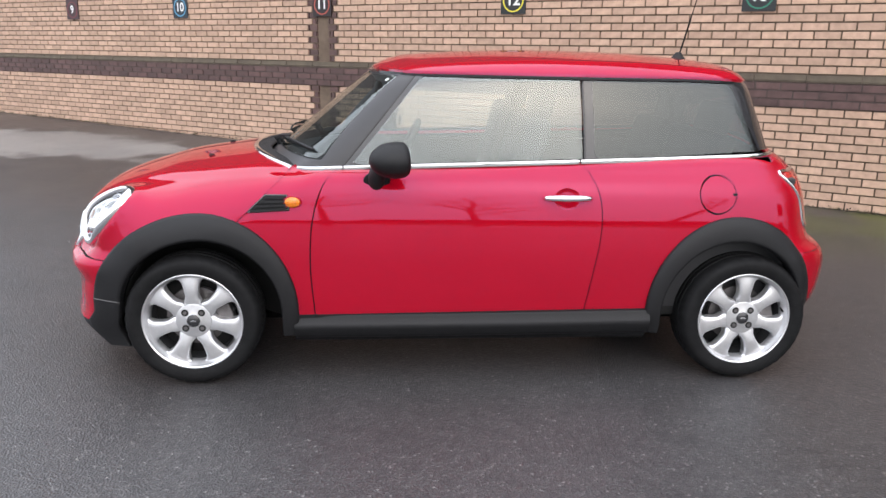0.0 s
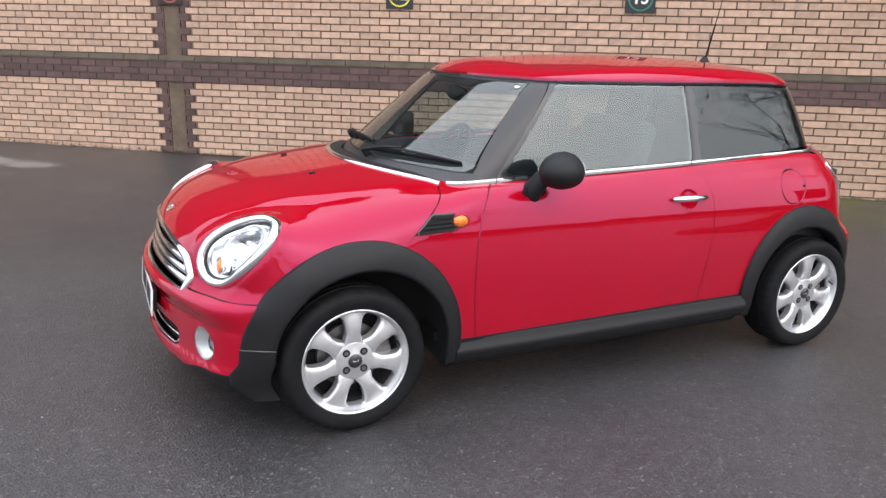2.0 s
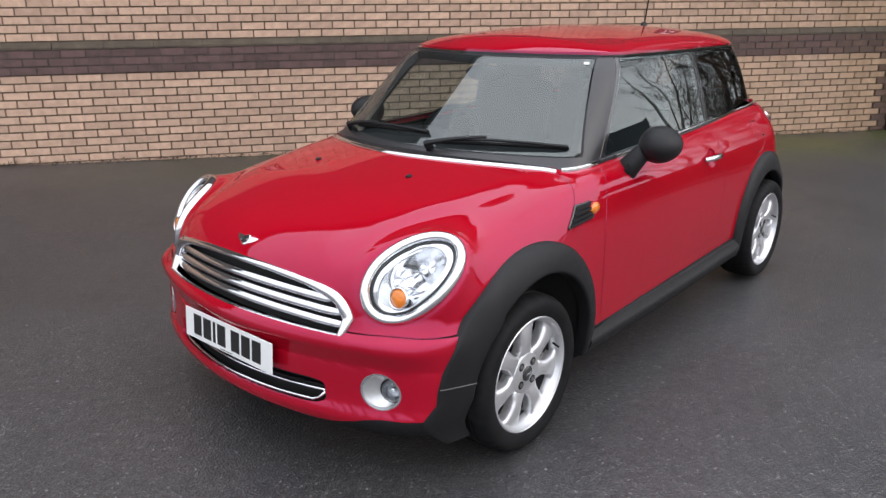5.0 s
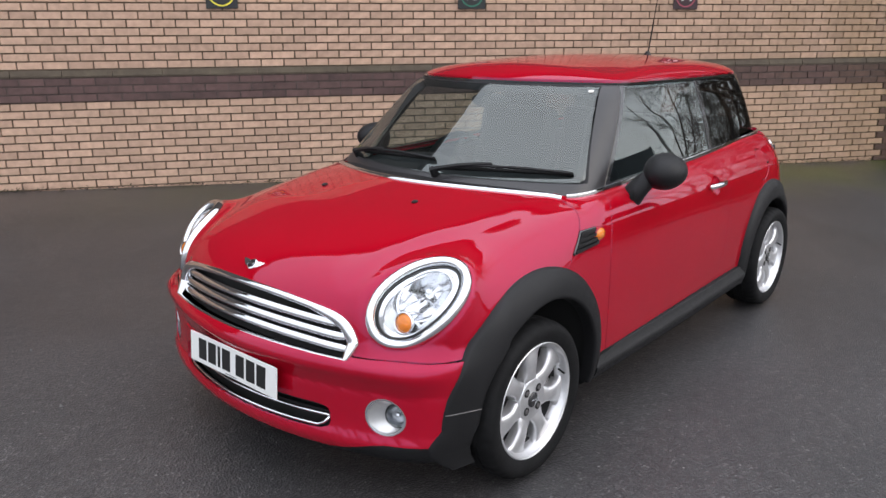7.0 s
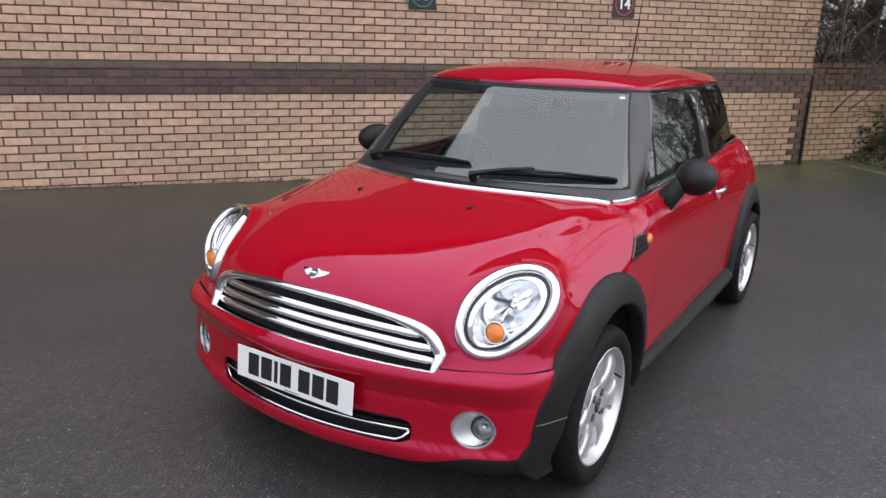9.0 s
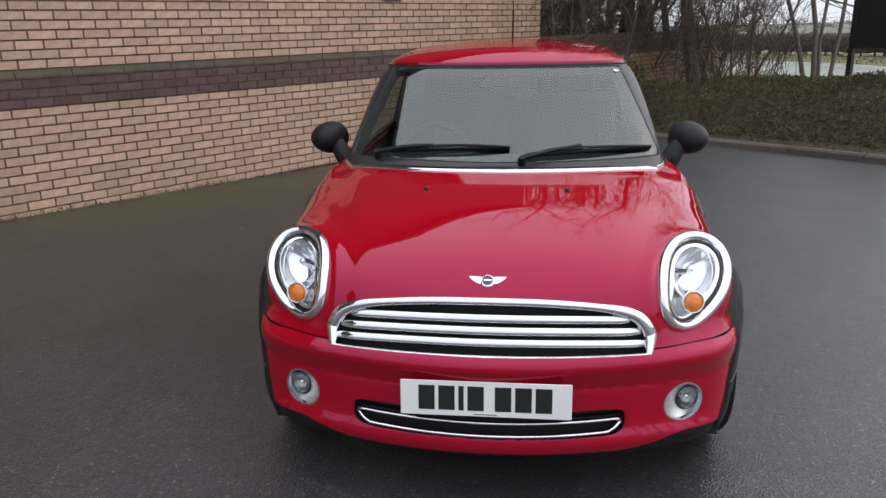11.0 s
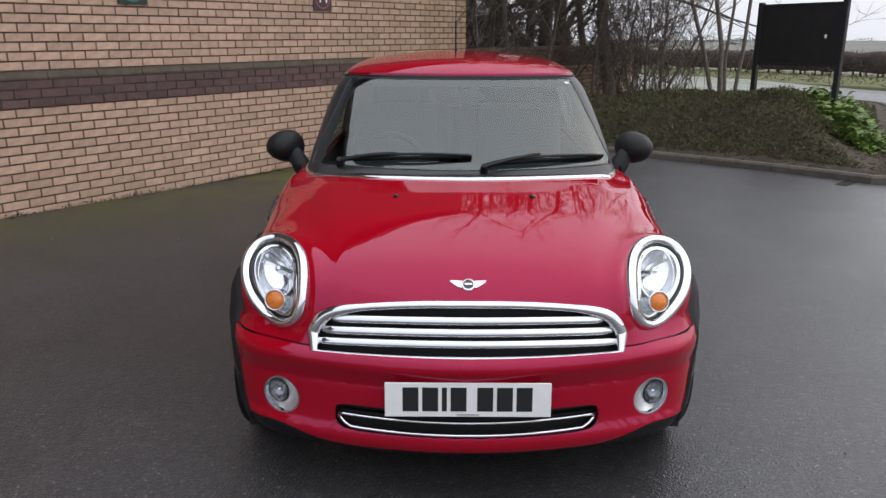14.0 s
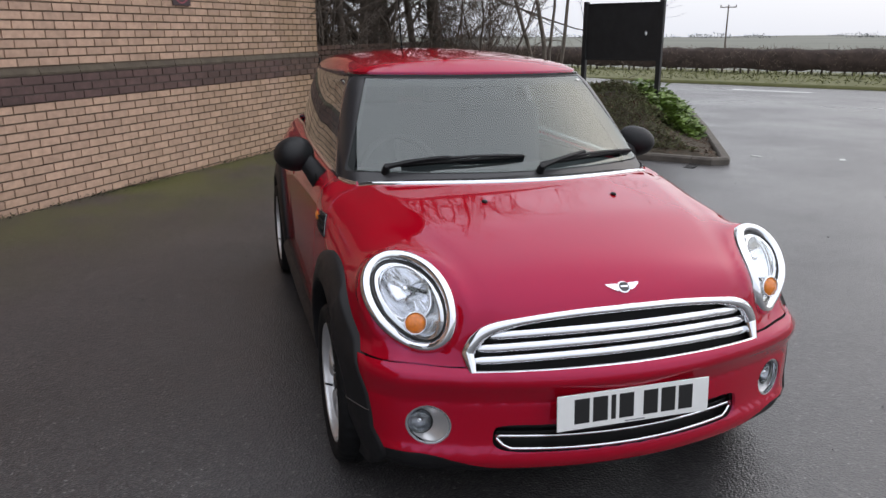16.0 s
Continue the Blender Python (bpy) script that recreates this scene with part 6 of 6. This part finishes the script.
tagged(put("thicket", V, Fh, TWIG, None, False), "dense brown winter thicket of thin bare stems", "thicket", kind="stuff")
# trees across the car park, behind the walk
for i, (x, y, h) in enumerate(((-1.5, -20, 7.5), (3.5, -23, 8.0), (-7.0, -22, 7.0), (9.5, -24, 8.5), (-13, -19, 7.0))):
    bare_tree(x, y, h, 0.17, 300 + i, BARK, (0, 0), (12, 7, 5), 0.9)

# ---- road side, hedge, country ----
GRASS = mat("verge_grass", (0.080, 0.085, 0.028), 0.9, vary=0.45, scale=3, bump=0.8, bump_scale=30, color2=(0.125, 0.120, 0.045))
# the field colour is greyed and paled to include distance haze
FIELD = mat("hazed_field", (0.105, 0.112, 0.085), 0.95, vary=0.0, scale=0.02, color2=(0.165, 0.162, 0.135))
HEDGE = mat("hedge", (0.042, 0.028, 0.022), 0.95, vary=0.5, scale=3.0, bump=1.0, bump_scale=8)
ED = Vector((0.85, 0.527, 0)).normalized()
EN = Vector((ED.y, -ED.x, 0))
E0 = Vector((21.9, -15.3, 0))
P = []
ts = np.linspace(-60, 70, 53)
for t in ts:
    for off, h in ((0, 0.0), (0.02, 0.10), (0.16, 0.11), (1.5, 0.16), (4.0, 0.22), (9.0, 0.20), (30, 0.0), (90, 0.7), (220, 2.3), (480, 4.6), (700, 6.2)):
        p = E0 + ED * (t * (1 + off / 60)) + EN * off
        n0 = noise.noise(Vector((p.x * 0.006, p.y * 0.006, 5)))
        P.append((p.x, p.y, h + (0.05 * noise.noise(Vector((p.x, p.y, 0))) if 0.5 < off < 30 else (0.4 + off / 450) * n0 if off > 80 else 0)))
F = grid_faces(len(ts), 11)
verge = put("verge", P, [f[::-1] for f in F if f[0] % 11 < 5], GRASS)
tagged(verge, "rough grass verge beyond the road", "verge", kind="structure")
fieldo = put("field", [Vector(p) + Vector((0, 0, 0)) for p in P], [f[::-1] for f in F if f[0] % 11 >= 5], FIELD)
tagged(fieldo, "distant fields on low hills, with haze painted into their colour", "field", kind="backdrop")
V, Fh = [], []
r = random.Random(9)
prof = [(-0.45, 0.28), (-0.55, 0.55), (-0.50, 0.95), (-0.25, 1.12), (0.25, 1.12), (0.5, 0.95), (0.5, 0.3)]
ts = np.arange(-45, 62, 0.4)
HB = E0 + EN * 6.0
for t in ts:
    for a, h in prof:
        p = HB + ED * t + EN * (a + 0.16 * noise.noise(Vector((t * 1.3, a * 3, h * 3))))
        hh = h + 0.09 * noise.noise(Vector((t * 1.1, a, h * 4))) + (0.12 * noise.noise(Vector((t * 1.7, 4, 0))) if h < 0.5 else 0)
        V.append((p.x, p.y, 0.10 + hh))
Fh = grid_faces(len(ts), len(prof))
hedge = tagged(new("hedge"), "long dark brown clipped winter hedge", "hedge")
put("hedge_body", V, Fh, HEDGE, hedge)
V, Fh = [], []
for _ in range(9000):
    t = r.uniform(-45, 62)
    a, h = r.choice(((-0.55, r.uniform(0.3, 1.1)), (r.uniform(-0.5, 0.4), 1.1), (-0.5, r.uniform(0.2, 1.0))))
    p = HB + ED * t + EN * a + Vector((0, 0, 0.1 + h))
    d = Vector((r.gauss(0, 1), r.gauss(0, 1), r.gauss(0.8, 0.6))).normalized() * r.uniform(0.12, 0.30)
    sd = Vector((r.gauss(0, 1), r.gauss(0, 1), r.gauss(0, 1))).normalized() * 0.014
    i = len(V)
    V += [p - sd, p + sd, p + d]
    Fh.append((i, i + 1, i + 2))
tagged(put("hedge_twigs", V, Fh, TWIG, hedge, False), kind="stuff")
V, Fh = [], []
for k in range(260):
    t = -45 + k * 0.41 + r.uniform(-0.1, 0.1)
    p = HB + ED * t + EN * r.uniform(-0.25, 0.25)
    tube_into(V, Fh, [p + Vector((0, 0, 0.05)), p + Vector((r.uniform(-0.1, 0.1), r.uniform(-0.1, 0.1), 0.55))], [0.05, 0.035], 4)
tagged(put("hedge_stems", V, Fh, BARK, hedge, False), kind="stuff")
spots = []
for _ in range(9000):
    p = E0 + ED * r.uniform(-45, 60) + EN * (0.2 + 6.2 * r.random())
    spots.append((p.x, p.y, 0.12 + 0.1 * min(1, ((p - E0).dot(EN)) / 4)))
GRASSBLADE = mat("grass_blade", (0.135, 0.140, 0.050), 0.8, per_island=0.4)
leaf_cloud("verge_tufts", spots, 0.20, GRASSBLADE, 5, "long grass tufts on the verge", "grass", 5.0, 1.3)
pole = tagged(new("utility_pole"), "distant wooden utility pole with a cross arm", "pole")
pole.matrix_basis = pose(68.9, -52.0, 0.0)
part("pole_shaft", lathe([(0.0, 5.3), (0.07, 5.3), (0.11, -0.5), (0, -0.5)], 10), BARK, pole)
part("cross_arm", block(1.7, 0.09, 0.10, pose(0, 0, 5.05, 0, 0, 38)), BARK, pole)
for k in (-0.8, 0.8):
    part("insulator", lathe([(0.0, 0.2), (0.05, 0.2), (0.06, 0), (0, 0)], 8, pose(0, 0, 5.1, 0, 0, 38) @ pose(k, 0, 0)), BARK, pole)
# lighter and greyer than real foliage: air haze mixed into the base colour
FARWOOD = mat("hazed_wood", (0.13, 0.135, 0.13), 0.95, per_island=0.2)
V, Fh = [], []
for k in range(70):
    off, t = r.uniform(300, 640), r.uniform(-60, 70)
    c = E0 + EN * off + ED * (t * (1 + off / 60))
    w, h = r.uniform(4, 16), r.uniform(1.6, 4.0)
    for _ in range(130):
        v = Vector((r.uniform(-1, 1), r.gauss(0, 0.5), 0))
        top = h * math.sqrt(1 - v.x * v.x) * (0.7 + 0.5 * noise.noise(Vector((v.x * 3, k, 0))))
        p = c + ED * v.x * w + EN * v.y * 3 + Vector((0, 0, off * 0.0088 - 1 + (1 + top) * r.random()))
        s1 = Vector((r.gauss(0, 1), r.gauss(0, 1), r.gauss(0, 1))).normalized() * r.uniform(0.5, 1.2)
        s2 = Vector((r.gauss(0, 1), r.gauss(0, 1), r.gauss(0, 1))).normalized() * r.uniform(0.5, 1.2)
        i = len(V)
        V += [p, p + s1, p + s2]
        Fh.append((i, i + 1, i + 2))
tagged(put("far_woodland", V, Fh, FARWOOD, None, False), "distant clumps of trees on the hills, greyed for haze", "trees", kind="stuff")

# ---- small things on the ground ----
PAINTMARK = mat("road_paint", (0.62, 0.62, 0.60), 0.7, vary=0.3, scale=20)
for i, (x, y, w, h, a) in enumerate(((4.82, -5.79, 0.16, 0.05, 10), (4.22, -6.66, 0.17, 0.07, -40), (16.6, -15.6, 2.4, 0.28, 31))):
    tagged(part("paint_mark", block(w, h, 0.006, pose(x, y, 0.004 + rise(x, y), 0, 0, a), 0.002), PAINTMARK), "worn white paint mark on the tarmac", "road marking", kind="structure")
GRIT = mat("grit", (0.16, 0.155, 0.15), 0.85, per_island=0.5)
V, Fh = [], []
for _ in range(300):
    x, y = r.uniform(-5, 6), r.uniform(-5, 5)
    if abs(x) < 1.9 and abs(y) < 0.9 or wall_dist(x, y) > 3.8:
        continue
    k = r.choice((0.003, 0.004, 0.004, 0.005, 0.006, 0.009))
    z = rise(x, y)
    i = len(V)
    V += [(x - k, y, z), (x + k * 0.8, y - k, z), (x + k * 0.3, y + k * 0.9, z), (x, y, z + k * 1.2)]
    Fh += [(i, i + 1, i + 3), (i + 1, i + 2, i + 3), (i + 2, i, i + 3)]
tagged(put("grit", V, Fh, GRIT, None, False), "scattered pale grit and specks on the tarmac", "grit", kind="stuff")
pts, dirt = [], []
for _ in range(5200):
    u = r.uniform(-12, 6)
    off = -abs(r.gauss(0.0, 0.045)) - 0.005
    p = WALL @ Vector((u, off, 0))
    zz = rise(p.x, p.y)
    k = 0.5 + 0.5 * noise.noise(Vector((u * 1.5, 0, 0)))
    if r.random() < 0.35 + 0.6 * k:
        (pts if r.random() < 0.35 else dirt).append((p.x, p.y, zz + 0.004 + 0.05 * k * r.random() * max(0, 1 + off * 9)))
MOSS = mat("moss", (0.050, 0.058, 0.022), 0.95, per_island=0.5)
leaf_cloud("wall_moss", pts, 0.024, MOSS, 21, "moss and weeds along the foot of the wall", "moss", 2.0, 1.1)
DIRT = mat("dirt", (0.035, 0.030, 0.025), 0.95, per_island=0.5)
leaf_cloud("wall_dirt", dirt, 0.022, DIRT, 22, "dark leaf dirt along the foot of the wall", "dirt", 1.6, 0.6)
